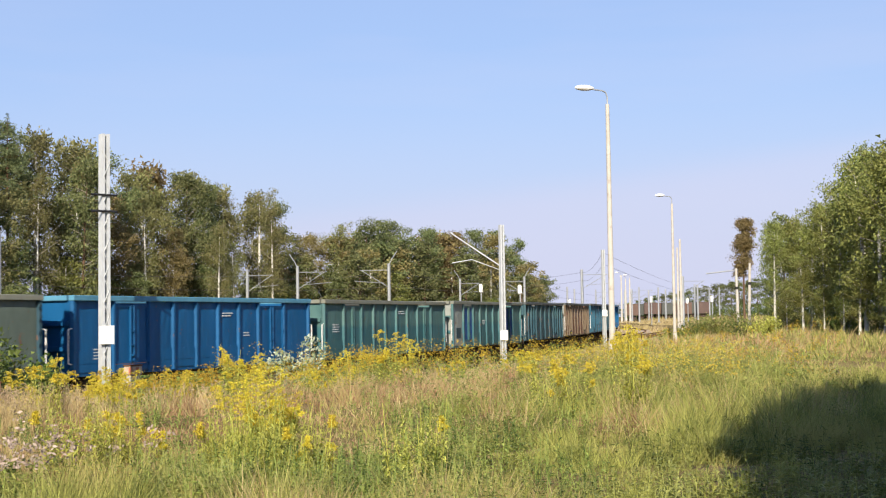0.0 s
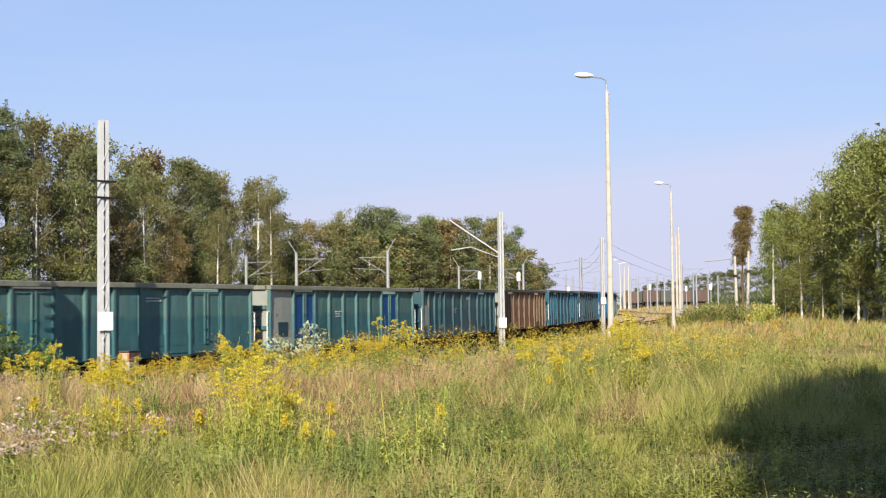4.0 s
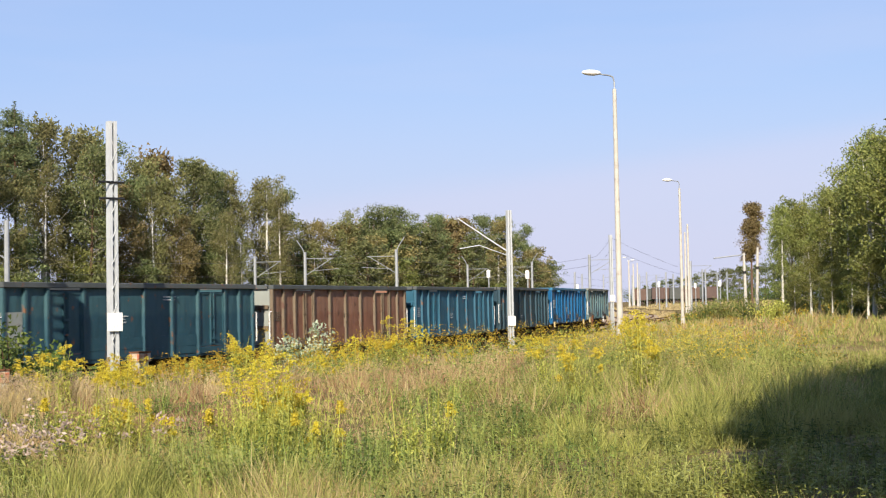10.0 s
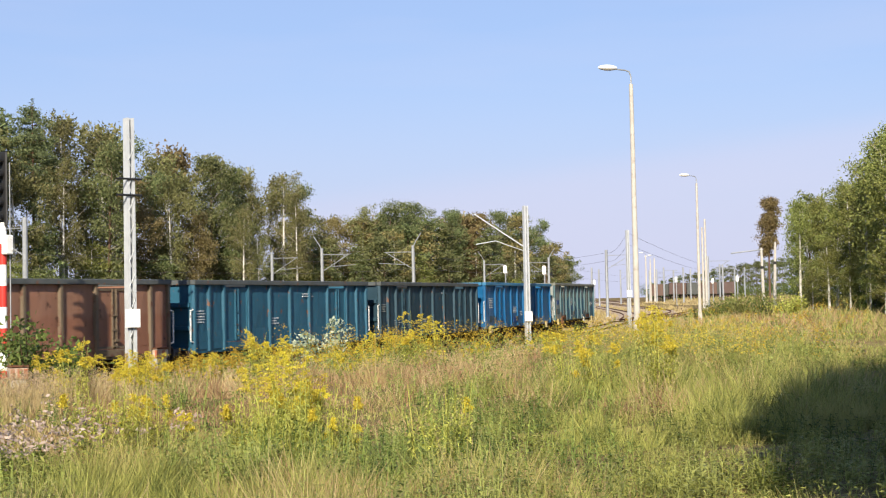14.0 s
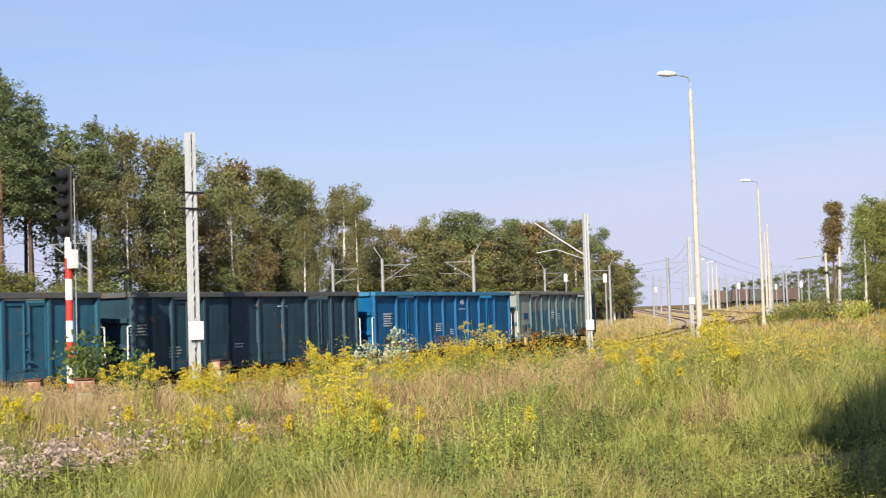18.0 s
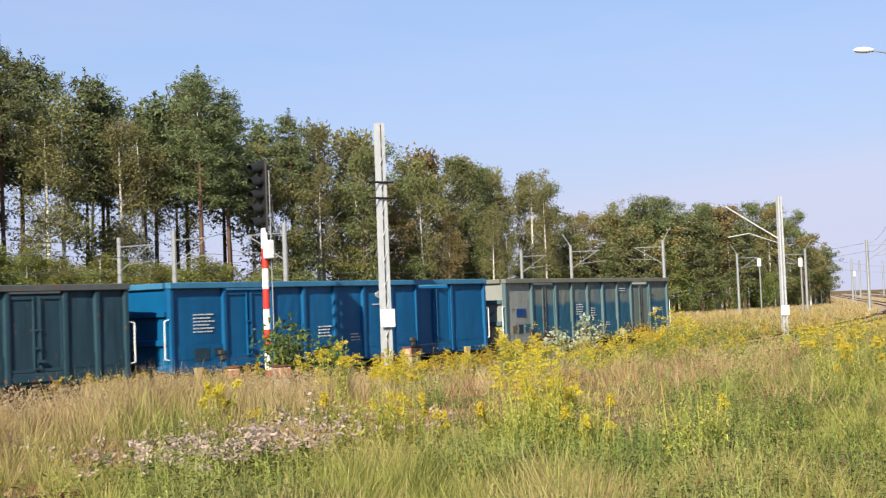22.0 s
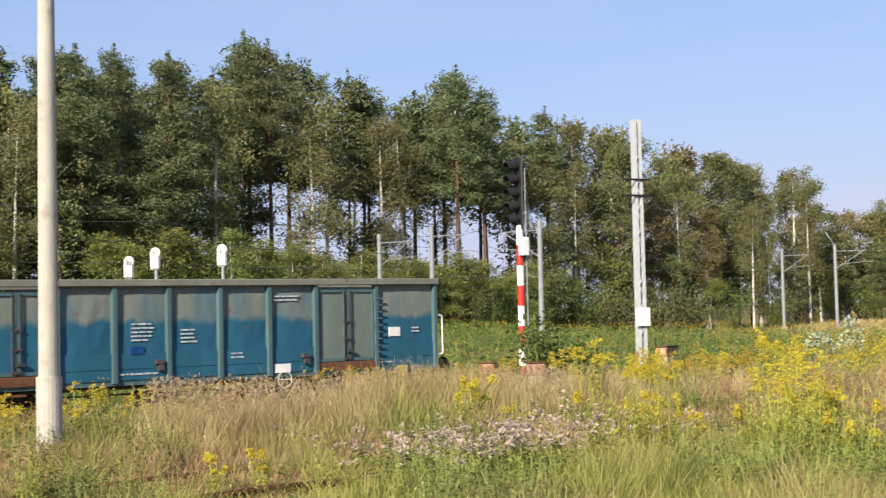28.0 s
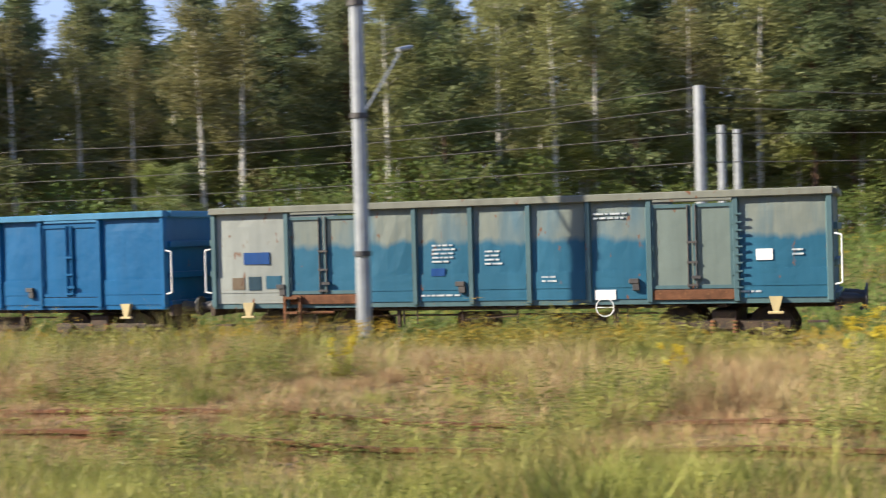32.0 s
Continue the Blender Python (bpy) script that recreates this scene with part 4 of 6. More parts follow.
def disc_signal(az, r, top, base=None):
    x, y = polar(az, r)
    z = gz(x, y)
    g = empty("shunting_signal", pose(x, y, z, 0, 0, az))
    tagged(g, "small shunting signal with white back on steel post", "railway signal", "shunting signals")
    H = top - z
    part("post", rodded((0.04, 0, -0.1), (0.04, 0, H - 0.5), 0.075, 0.075, 10), M["steel"], g)
    bm = bmesh.new()
    box(bm, -0.2, 0.2, -0.12, 0.1, H - 0.95, H - 0.1, 0.08)
    rod(bm, (0, -0.12, H - 0.22), (0, 0.1, H - 0.22), 0.2, 0.2, 18)
    part("housing", bm, M["white"], g, "white enamelled housing")
    return g


for az, r, top in ((27.82, 57, 4.25), (26.75, 56, 4.55), (24.01, 56, 4.65)):
    disc_signal(az, r, top)


# ---- trees ----
def cards(centres, size, rng, flat=0.0, slim=1.0):
    """Small leaf quads of random turn at the given places: vertex and face arrays."""
    c = np.asarray(centres, float)
    n = len(c)
    u = rng.normal(size=(n, 3))
    u[:, 2] *= 1 - flat
    u /= np.linalg.norm(u, axis=1)[:, None] + 1e-9
    v = np.cross(u, rng.normal(size=(n, 3)))
    v /= np.linalg.norm(v, axis=1)[:, None] + 1e-9
    s = (np.asarray(size) * rng.uniform(0.6, 1.3, n))[:, None]
    u, v = u * s, v * s * slim
    verts = np.stack((c - u, c - v * 0.6 + u * 0.1, c + u, c + v * 0.6 + u * 0.1), 1).reshape(-1, 3)
    return verts


def needles(centres, size, rng, flat=0.0, slim=0.6):
    """Small leaf triangles of random turn, for trees far off."""
    c = np.asarray(centres, float)
    n = len(c)
    u = rng.normal(size=(n, 3))
    u[:, 2] *= 1 - flat
    u /= np.linalg.norm(u, axis=1)[:, None] + 1e-9
    v = np.cross(u, rng.normal(size=(n, 3)))
    v /= np.linalg.norm(v, axis=1)[:, None] + 1e-9
    s = (np.asarray(size) * rng.uniform(0.6, 1.35, n))[:, None]
    return np.stack((c - u * s * 0.8 - v * s * slim, c - u * s * 0.8 + v * s * slim, c + u * s * 1.1), 1).reshape(-1, 3)


def quad_mesh(verts, k=4):
    n = len(verts) // k
    return verts.tolist(), [], np.arange(n * k).reshape(n, k).tolist()


def limb_mesh(segs, sides=5):
    bm = bmesh.new()
    for a, b, r0, r1 in segs:
        rod(bm, a, b, r0, r1, sides)
    return bm


def pine(seed, h, detail=1.0, bare=0.5):
    """A Scots pine: a long bare trunk, dead stubs, and a loose crown of layered needle sprays."""
    rng = np.random.default_rng(seed)
    t = empty("pine_tree")
    lean = rng.uniform(-0.4, 0.4, 2)
    top = np.array([lean[0], lean[1], h])
    part("trunk", limb_mesh([((0, 0, -0.3), tuple(top * 0.45), 0.15, 0.115)], 7), M["bark"], t, "grey-brown lower trunk")
    segs = [(tuple(top * 0.45), tuple(top * 0.75), 0.115, 0.08), (tuple(top * 0.75), tuple(top * 0.99), 0.08, 0.02)]
    for k in range(9):
        a, z = rng.uniform(0, 6.28), rng.uniform(0.18, bare)
        ln = rng.uniform(0.4, 1.5)
        segs.append((tuple(top * z), tuple(top * z + np.array([math.cos(a) * ln, math.sin(a) * ln, ln * rng.uniform(-0.3, 0.2)])), 0.022, 0.006))
    cs = []
    z = bare
    while z < 0.96:
        f = (z - bare) / (1 - bare)
        reach = (0.25 + 2.7 * (1 - f) ** 1.0 * (0.6 + 0.4 * min(1, f / 0.25))) * h / 18
        for k in range(rng.integers(3, 6)):
            a = rng.uniform(0, 6.28)
            ln = reach * rng.uniform(0.45, 1.15)
            p = top * z
            q = p + np.array([math.cos(a) * ln, math.sin(a) * ln, ln * (rng.uniform(-0.1, 0.2) + 0.35 * f)])
            segs.append((tuple(p), tuple(q), 0.03, 0.008))
            for j in range(4 if ln > 1.5 else 3 if ln > 0.8 else 2):
                e = p + (q - p) * (1.02 - 0.2 * j + rng.uniform(-0.06, 0.06)) + rng.normal(size=3) * np.array([0.24, 0.24, 0.17])
                m = int(rng.integers(42, 74) * detail)
                b = np.clip(rng.normal(size=(m, 3)), -1.9, 1.9) * np.array([0.27, 0.27, 0.15]) * rng.uniform(0.75, 1.3)
                cs.append(e + b)
        z += rng.uniform(0.022, 0.04) * (0.6 + 0.5 * (1 - bare))
    f = rng.uniform(0, 1, int(80 * detail))[:, None]
    cs.append(top * (0.93 + 0.08 * f) + np.clip(rng.normal(size=(len(f), 3)), -1.5, 1.5) * np.array([0.2, 0.2, 0.1]) * (1.15 - f))
    tagged(part("branchwork", limb_mesh(segs, 4), M["pine_red"], t, "reddish upper trunk and limbs"), kind="stuff")
    part("crown", quad_mesh(needles(np.concatenate(cs), 0.125 / math.sqrt(detail), rng, 0.1, 0.3), 3), M["pine"], t)
    return t


def leafy(name, seed, h, wide, bark, leaf, droop=0.0, low=0.3, dense=1.0, size=0.15, detail=1.0):
    rng = np.random.default_rng(seed)
    t = empty(name)
    bend = rng.uniform(-0.5, 0.5, 2)
    pts = [np.array([bend[0] * f * f, bend[1] * f * f, h * f]) for f in (0, 0.35, 0.65, 1.0)]
    rad = 0.09 + 0.006 * h
    segs = [(tuple(pts[0] - (0, 0, 0.3)), tuple(pts[1]), rad, rad * 0.75), (tuple(pts[1]), tuple(pts[2]), rad * 0.75, rad * 0.45), (tuple(pts[2]), tuple(pts[2] + (pts[3] - pts[2]) * 0.72), rad * 0.45, 0.02)]
    part("trunk", limb_mesh(segs, 7), bark, t)
    lim, cs = [], []
    for k in range(int(26 * dense) + 8):
        f = low + (0.97 - low) * rng.uniform() ** 0.8
        p = np.array([np.interp(f, (0, 0.35, 0.65, 1), [q[i] for q in pts]) for i in range(3)])
        a = rng.uniform(0, 6.28)
        shape = math.sin(math.pi * min(1, (f - low) / (1 - low) * 0.78 + 0.2)) ** 0.7
        ln = wide * shape * rng.uniform(0.45, 1.15)
        q = p + np.array([math.cos(a) * ln, math.sin(a) * ln, ln * rng.uniform(0.25, 0.9)])
        lim.append((tuple(p), tuple(q), 0.03, 0.008))
        for c in range(int(rng.integers(2, 4))):
            e = p + (q - p) * rng.uniform(0.35, 1.1) + rng.normal(size=3) * 0.3 * np.array([1, 1, 0.7])
            m = int(rng.integers(50, 84) * detail)
            blob = np.clip(rng.normal(size=(m, 3)), -1.9, 1.9) * np.array([0.36, 0.36, 0.26]) * rng.uniform(0.6, 1.35) * (0.7 + wide * 0.12)
            blob[:, 2] -= droop * np.abs(rng.normal(size=m)) * 0.9
            cs.append(e + blob)
    tagged(part("branchwork", limb_mesh(lim, 3), M["twig"], t), kind="stuff")
    part("crown", quad_mesh(needles(np.concatenate(cs), size * 1.05 / math.sqrt(detail), rng, 0.0, 0.7), 3), leaf, t)
    return t


def shrub(name, seed, h, wide, leaf, size=0.1, count=900):
    rng = np.random.default_rng(seed)
    t = empty(name)
    segs, cs = [], []
    for k in range(9):
        a, ln = rng.uniform(0, 6.28), wide * rng.uniform(0.3, 1.0)
        q = np.array([math.cos(a) * ln, math.sin(a) * ln, h * rng.uniform(0.5, 1.0)])
        segs.append(((0, 0, -0.1), tuple(q), 0.03, 0.01))
        m = count // 9
        f = rng.uniform(0.15, 1.1, m)[:, None]
        cs.append(q * f + np.clip(rng.normal(size=(m, 3)), -1.8, 1.8) * np.array([0.3, 0.3, 0.22]) * wide * 0.6)
    c = np.concatenate(cs)
    c[:, 2] = np.abs(c[:, 2])
    part("stalk", limb_mesh(segs, 4), M["bark"], t)
    part("foliage", quad_mesh(needles(c, size, rng, 0.0, 0.7), 3), leaf, t)
    return t


def build_woods():
    rng = np.random.default_rng(7)
    def kinds(detail, few):
        return ([tagged(pine(20 + i, h, detail, (0.54, 0.6, 0.3, 0.64, 0.36)[i]), "tall pine with bare reddish trunk and dark needles", "tree", "forest edge trees") for i, h in enumerate(hp[:3] if few else hp)],
                [tagged(leafy("birch_tree", 40 + i, h, w, M["birch_bark"], M["birch"], 0.55, 0.3, d, 0.085, detail), "slender birch with white trunk and yellowing leaves", "tree", "forest edge trees") for i, (h, w, d) in enumerate(((15, 2.3, 1.1), (17, 2.6, 1.3), (13, 2.0, 1.0)))],
                [tagged(leafy("alder_tree", 60 + i, h, w, M["bark"], M["oak"], 0.1, 0.2, d, 0.1, detail), "dark green broadleaf tree with full crown", "tree", "forest edge trees") for i, (h, w, d) in enumerate(((14, 2.4, 1.5), (16, 2.8, 1.7)))],
                [tagged(leafy("aspen_tree", 80 + i, h, w, M["birch_bark"], M["rusty_leaf"], 0.3, 0.2, 1.3, 0.095, detail), "broadleaf tree turning brown in late summer", "tree", "forest edge trees") for i, (h, w) in enumerate(((12, 2.5), (13.5, 2.3)))])

    hp, hb, ho, hr, hu = (19, 17.5, 20, 18, 16.5), (15, 17, 13), (14, 16), (12, 13.5), (3.2, 3.2, 3.2)
    fine, coarse = kinds(1.3, False), kinds(0.42, True)
    pines, birches, oaks, rusty = fine
    bushes = [tagged(shrub("undergrowth_bush", 90 + i, 3.2, 1.8, M["bush"] if i else M["oak"], 0.062, 2400), "dense green undergrowth bush at forest edge", "bush", "forest undergrowth") for i in range(3)]
    used = set()

    def put(pool, az, r, height, base, wide=1.0):
        ob = pool[int(rng.integers(len(pool)))]
        x, y = polar(az, r)
        k = height / base[pool.index(ob)]
        m = pose(x, y, gz(x, y) - 0.1, 0, 0, rng.uniform(0, 360))
        if ob.name in used:
            ob = copy_thing(ob, m)
        else:
            used.add(ob.name)
            ob.matrix_basis = m
        ob.scale = (k * wide * rng.uniform(0.9, 1.12),) * 2 + (k,)

    edge_az = (-12.2, -11.0, -8, -3, -0.9, 0.5, 10, 20, 30, 50, 70, 90)
    edge_r = (215, 205, 185, 165, 160, 140, 113, 97, 88, 76, 74, 78)
    top_az = (-12.2, -11, -10, -7, -4.5, -2.0, -1.2, 0.2, 2.5, 5, 8, 10.5, 14, 21, 26, 32, 45, 62, 72, 90)
    top_el = (1.6, 2.6, 3.6, 4.0, 4.3, 3.6, 3.9, 5.8, 6.2, 6.8, 8.0, 8.6, 9.9, 11.6, 11.0, 11.6, 13.0, 12.8, 11.6, 11.0)
    az = -12.0
    while az < 86:
        r0 = float(np.interp(az, edge_az, edge_r))
        el = float(np.interp(az, top_az, top_el))
        rows = 4 if az > 24 else 3 if az > 11 else 2
        for row in range(rows):
            pines, birches, oaks, rusty = coarse if row or az < -0.9 else fine
            a, r = az + rng.uniform(-0.7, 0.7), r0 + row * 8 + rng.uniform(-2, 3)
            x, y = polar(a, r)
            hgt = max(4.0, EYE[2] + math.tan(radians(el)) * r - gz(x, y)) * rng.uniform(*(((0.84, 1.03) if row == 0 else (0.86, 1.0)) if az > 11 else (0.55, 0.9) if row == 0 else (0.75, 1.0)))
            u = rng.uniform()
            if az > 11:
                if u < (0.45 if row == 0 else 0.8) and not (68 < az < 80 and row == 0):
                    pick = slice(2, 5, 2) if az > 25 else slice(0, 2)
                    put(pines[pick], a, r, hgt, hp[pick], 1.15)
                elif u < 0.93 or row:
                    put(birches, a, r, hgt * 0.88, hb)
                else:
                    put(oaks, a, r, hgt * 0.8, ho)
            elif az > -0.9:
                put(*((birches, a, r, hgt, hb, 0.85) if u < 0.5 else (oaks, a, r, hgt, ho, 0.8) if u < 0.66 else (rusty, a, r, hgt, hr, 0.8) if u < 0.86 else (pines, a, r, hgt, hp)))
            else:
                put(*((oaks, a, r, hgt, ho, 1.2) if u < 0.42 else (rusty, a, r, hgt, hr, 1.2) if u < 0.8 else (birches, a, r, hgt, hb, 1.15)))
        az += 3.3 * 57.3 / r0 * (0.46 if az < 0 else 0.85)
    pines, birches, oaks, rusty = fine
    # single taller crowns
    for a, el, pool, base in ((10.2, 8.55, pines, hp), (9.2, 7.9, birches, hb), (7.5, 7.7, birches, hb), (6.6, 7.0, oaks, ho), (4.9, 6.7, birches, hb), (4.2, 6.0, birches, hb), (3.1, 6.45, oaks, ho), (2.4, 5.9, oaks, ho), (1.5, 5.55, birches, hb), (0.1, 5.85, birches, hb), (-0.5, 5.0, oaks, ho),
                              (-2.0, 3.75, rusty, hr), (-3.2, 4.35, birches, hb), (-4.3, 4.2, oaks, ho), (-5.4, 4.35, oaks, ho), (-7.0, 4.0, oaks, ho), (-8.3, 3.8, rusty, hr), (-9.0, 3.9, oaks, ho), (-9.9, 3.85, oaks, ho), (-10.7, 3.3, oaks, ho), (23.1, 11.9, pines, hp), (28.4, 11.2, pines, hp), (14.0, 9.9, birches, hb)):
        r = float(np.interp(a, edge_az, edge_r)) + 5
        x, y = polar(a, r)
        put(pool, a, r, EYE[2] + math.tan(radians(el)) * r - gz(x, y), base, 0.95)
    # dense young growth deep in the forest
    az = 22.5
    while az < 88:
        r0 = float(np.interp(az, edge_az, edge_r))
        for row in range(3 if az > 36 else 2 if az > 30 else 1):
            put(coarse[2], az + rng.uniform(-0.8, 0.8), r0 + 20 + row * 12 + rng.uniform(-3, 3), rng.uniform(7, 11) + (5 if az > 62 else 3 if az > 36 else 0), ho, 1.2)
        az += 3.0 * 57.3 / r0
    young = [tagged(leafy("birch_tree", 140 + i, h, w, M["birch_bark"], M["pale_green"], 0.3, 0.14, d, 0.075), "young birch with white trunk and pale green leaves", "tree", "birch wood trees") for i, (h, w, d) in enumerate(((12, 2.0, 1.5), (14, 2.3, 1.7), (10, 1.9, 1.4)))]
    hy = (12, 14, 10)
    # understorey along the forest edge
    pines, birches, oaks, rusty = coarse
    az = -11.5
    while az < 86:
        r0 = float(np.interp(az, edge_az, edge_r))
        thin = 11 < az < 23
        for row in range(3):
            big = rng.uniform() < (0.2 if thin else 0.35 if az > 12 else 0.7)
            if big and row:
                put(*((birches, az, r0 + row * 5, rng.uniform(5, 9), hb, 1.3) if rng.uniform() < 0.35 else (oaks, az, r0 + row * 5, rng.uniform(4.5, 9), ho, 1.3)))
            else:
                put(bushes, az + rng.uniform(-0.5, 0.5), r0 - 3 + row * 5 + rng.uniform(-2, 2), rng.uniform(2.4, 5.0), hu)
        for k in range(2 if thin else 0):
            put(bushes, az + rng.uniform(-0.6, 0.6), r0 + rng.uniform(2, 14), rng.uniform(3.8, 6.4), hu, 1.0)
        for row in range(2 if az > 20 else 1):
            put(*((young, az + rng.uniform(-0.7, 0.7), r0 + row * 6 + rng.uniform(-3, 4), rng.uniform(4.5, 6.0 if thin else 9.5), hy, 1.45) if rng.uniform() < 0.55 else (oaks, az + rng.uniform(-0.7, 0.7), r0 + row * 6 + rng.uniform(-3, 4), rng.uniform(4.5, 6.0 if thin else 9.5), ho, 1.3)))
        az += 2.2 * 57.3 / r0
    # a hedge of young growth before the open pine stand
    az = 11.0
    while az < 29:
        r0 = float(np.interp(az, edge_az, edge_r))
        for row in range(2):
            put(young, az + rng.uniform(-0.3, 0.3), r0 - 6 + row * 4 + rng.uniform(-1.5, 1.5), rng.uniform(4.2, 6.6), hy, 1.7)
            put(bushes, az + rng.uniform(-0.4, 0.4), r0 - 8 + row * 4 + rng.uniform(-1.5, 1.5), rng.uniform(2.4, 4.2), hu, 1.0)
        az += 1.5 * 57.3 / r0
    # the birch wood beyond the meadow
    pines, birches, oaks, rusty = fine
    top_az = (-20.2, -21.2, -22.5, -23.6, -24.6, -25.6, -30)
    top_el = (2.2, 3.8, 4.9, 5.3, 6.2, 8.3, 9.4)
    az = -21.7
    while az > -33:
        for row in range(3):
            a, r = az + rng.uniform(-0.4, 0.4), 100 + 5.5 * (az + 26) + row * 9 + rng.uniform(-3, 3)
            x, y = polar(a, r)
            pines, birches, oaks, rusty = coarse if row > 1 else fine
            el = float(np.interp(-a, [-v for v in top_az], top_el))
            hgt = max(3.0, EYE[2] + math.tan(radians(el)) * r - gz(x, y)) * rng.uniform(0.8, 1.02)
            put(*((young, a, r, hgt, hy, 0.95) if row < 2 or rng.uniform() < 0.5 else (oaks, a, r, hgt, ho, 1.1)))
        put(young, az + rng.uniform(-0.4, 0.4), 93 + 5.5 * (az + 26) + rng.uniform(-2, 3), rng.uniform(3.2, 6.0), hy, 1.35)
        for row in range(3):
            put(bushes, az + rng.uniform(-0.3, 0.3), 97 + 5.5 * (az + 26) + row * 8 + rng.uniform(-3, 3), rng.uniform(1.8, 3.4) + row * 0.9, hu, 0.8)
        az -= 0.8
    # distant wood behind the yard
    pines, birches, oaks, rusty = coarse
    az = -15.5
    while az > -21.5:
        r = rng.uniform(360, 400)
        put(oaks, az, r, EYE[2] + math.tan(radians(float(np.interp(-az, (15.5, 17, 19, 21.5), (0.7, 1.0, 1.35, 1.6))))) * r - 1.3, ho, 1.3)
        put(bushes, az, r - 8, rng.uniform(2.5, 4), hu, 2.0)
        az -= 0.35
    # take away patterns of trees that found no place
    for pool in (*fine, *coarse, young, bushes):
        for ob in pool:
            if ob.name not in used:
                for ch in (*ob.children, ob):
                    bpy.data.objects.remove(ch)
    # columnar poplar
    x, y = polar(-20.2, 165)
    pop = leafy("poplar_tree", 97, 13.0, 0.95, M["bark"], M["rusty_leaf"], 0.0, 0.42, 2.6, 0.085)
    pop.matrix_basis = pose(x, y, gz(x, y) - 0.1)
    tagged(pop, "slim columnar poplar behind concrete poles", "tree")
    # unseen trees added beside the camera, placed so their shade falls over the grass
    shade = leafy("lime_tree", 99, 14.0, 2.7, M["bark"], M["oak"], 0.1, 0.42, 3.6, 0.17)
    tagged(shade, "unseen tall leafy tree placed to shade the meadow", "tree", "trees beside the camera")
    for i, (x, y, k) in enumerate(((6.5, 6.3, 1.0), (4.3, 3.0, 0.9), (7.8, 3.5, 1.05), (8.6, 7.6, 1.0), (5.6, -1.2, 1.0), (10.8, 10.6, 0.95), (11.5, 5.5, 1.0), (4.4, -0.6, 0.9), (13.5, 9.5, 1.0), (2.8, -0.2, 0.92), (3.1, -3.2, 0.85))):
        x, y = x + 0.15, y - 3.1
        m = pose(x, y, gz(x, y) - 0.1, 0, 0, i * 77.0)
        ob = copy_thing(shade, m) if i else shade
        ob.matrix_basis = m
        ob.scale = (k, k, k)


build_woods()


# ---- grass and weeds ----
def blades(name, x, y, height, width, material, label, seed, lean=0.35, kind="stuff", category="grass", out=None, simple=False):
    rng = np.random.default_rng(seed)
    n = len(x)
    z = ground_z(x, y) - 0.03
    h = height * rng.uniform(0.55, 1.25, n)
    a = rng.uniform(0, 2 * np.pi, n)
    dx, dy = np.cos(a), np.sin(a)
    b = rng.uniform(0, 2 * np.pi, n) if out is None else out + rng.normal(size=n) * 0.5
    ln = lean * h * rng.uniform(0.2, 1.3, n)
    lx, ly = np.cos(b) * ln, np.sin(b) * ln
    w = width * rng.uniform(0.7, 1.3, n)
    p = np.stack((x, y, z), 1)
    side = np.stack((dx * w, dy * w, 0 * w), 1)
    mid = p + np.stack((lx * 0.3, ly * 0.3, h * 0.6), 1)
    tip = p + np.stack((lx, ly, h), 1)
    me = bpy.data.meshes.new(name)
    if simple:
        me.from_pydata(*quad_mesh(np.stack((p - side, p + side, tip), 1).reshape(-1, 3), 3))
        me.materials.append(material)
        return tagged(new(name, me), label, category, kind=kind)
    verts = np.stack((p - side, p + side, mid + side * 0.7, mid - side * 0.7, tip), 1).reshape(-1, 3)
    i = np.arange(n) * 5
    loops = np.stack((i, i + 1, i + 2, i + 3, i + 3, i + 2, i + 4), 1).ravel()
    starts = np.stack((np.arange(n) * 7, np.arange(n) * 7 + 4), 1).ravel()
    me.vertices.add(len(verts))
    me.vertices.foreach_set("co", verts.ravel())
    me.loops.add(len(loops))
    me.loops.foreach_set("vertex_index", loops.astype(np.int32))
    me.polygons.add(len(starts))
    me.polygons.foreach_set("loop_start", starts.astype(np.int32))
    me.update(calc_edges=True)
    me.materials.append(material)
    ob = new(name, me)
    return tagged(ob, label, category, kind=kind)


def patchy(x, y, scale, seed):
    """A cheap smooth field from -1 to 1."""
    rng = np.random.default_rng(seed)
    v = 0
    for k in range(5):
        a, f, p = rng.uniform(0, 6.28), scale * rng.uniform(0.6, 1.8), rng.uniform(0, 6.28)
        v = v + np.sin((x * np.cos(a) + y * np.sin(a)) * f + p)
    return v / 3


def scatter(n, az0, az1, r0, r1, rng, power=0.5):
    a = np.radians(rng.uniform(az0, az1, n))
    r = r0 + (r1 - r0) * rng.uniform(0, 1, n) ** (1 / power / 2)
    return -np.sin(a) * r, np.cos(a) * r


def tufts(n, az0, az1, r0, r1, rng, per=12, spread=0.07):
    """Tufts whose blades lean outward: places, each blade's outward direction and its tuft's number."""
    cx, cy = scatter(n // per, az0, az1, r0, r1, rng)
    a = rng.uniform(0, 2 * np.pi, len(cx) * per)
    o = spread * np.repeat(rng.uniform(0.5, 1.6, len(cx)), per) * rng.uniform(0.1, 1.0, len(a))
    return np.repeat(cx, per) + np.cos(a) * o, np.repeat(cy, per) + np.sin(a) * o, a, np.repeat(np.arange(len(cx)), per)


def bearing(x, y):
    return np.degrees(np.arctan2(-x, y))


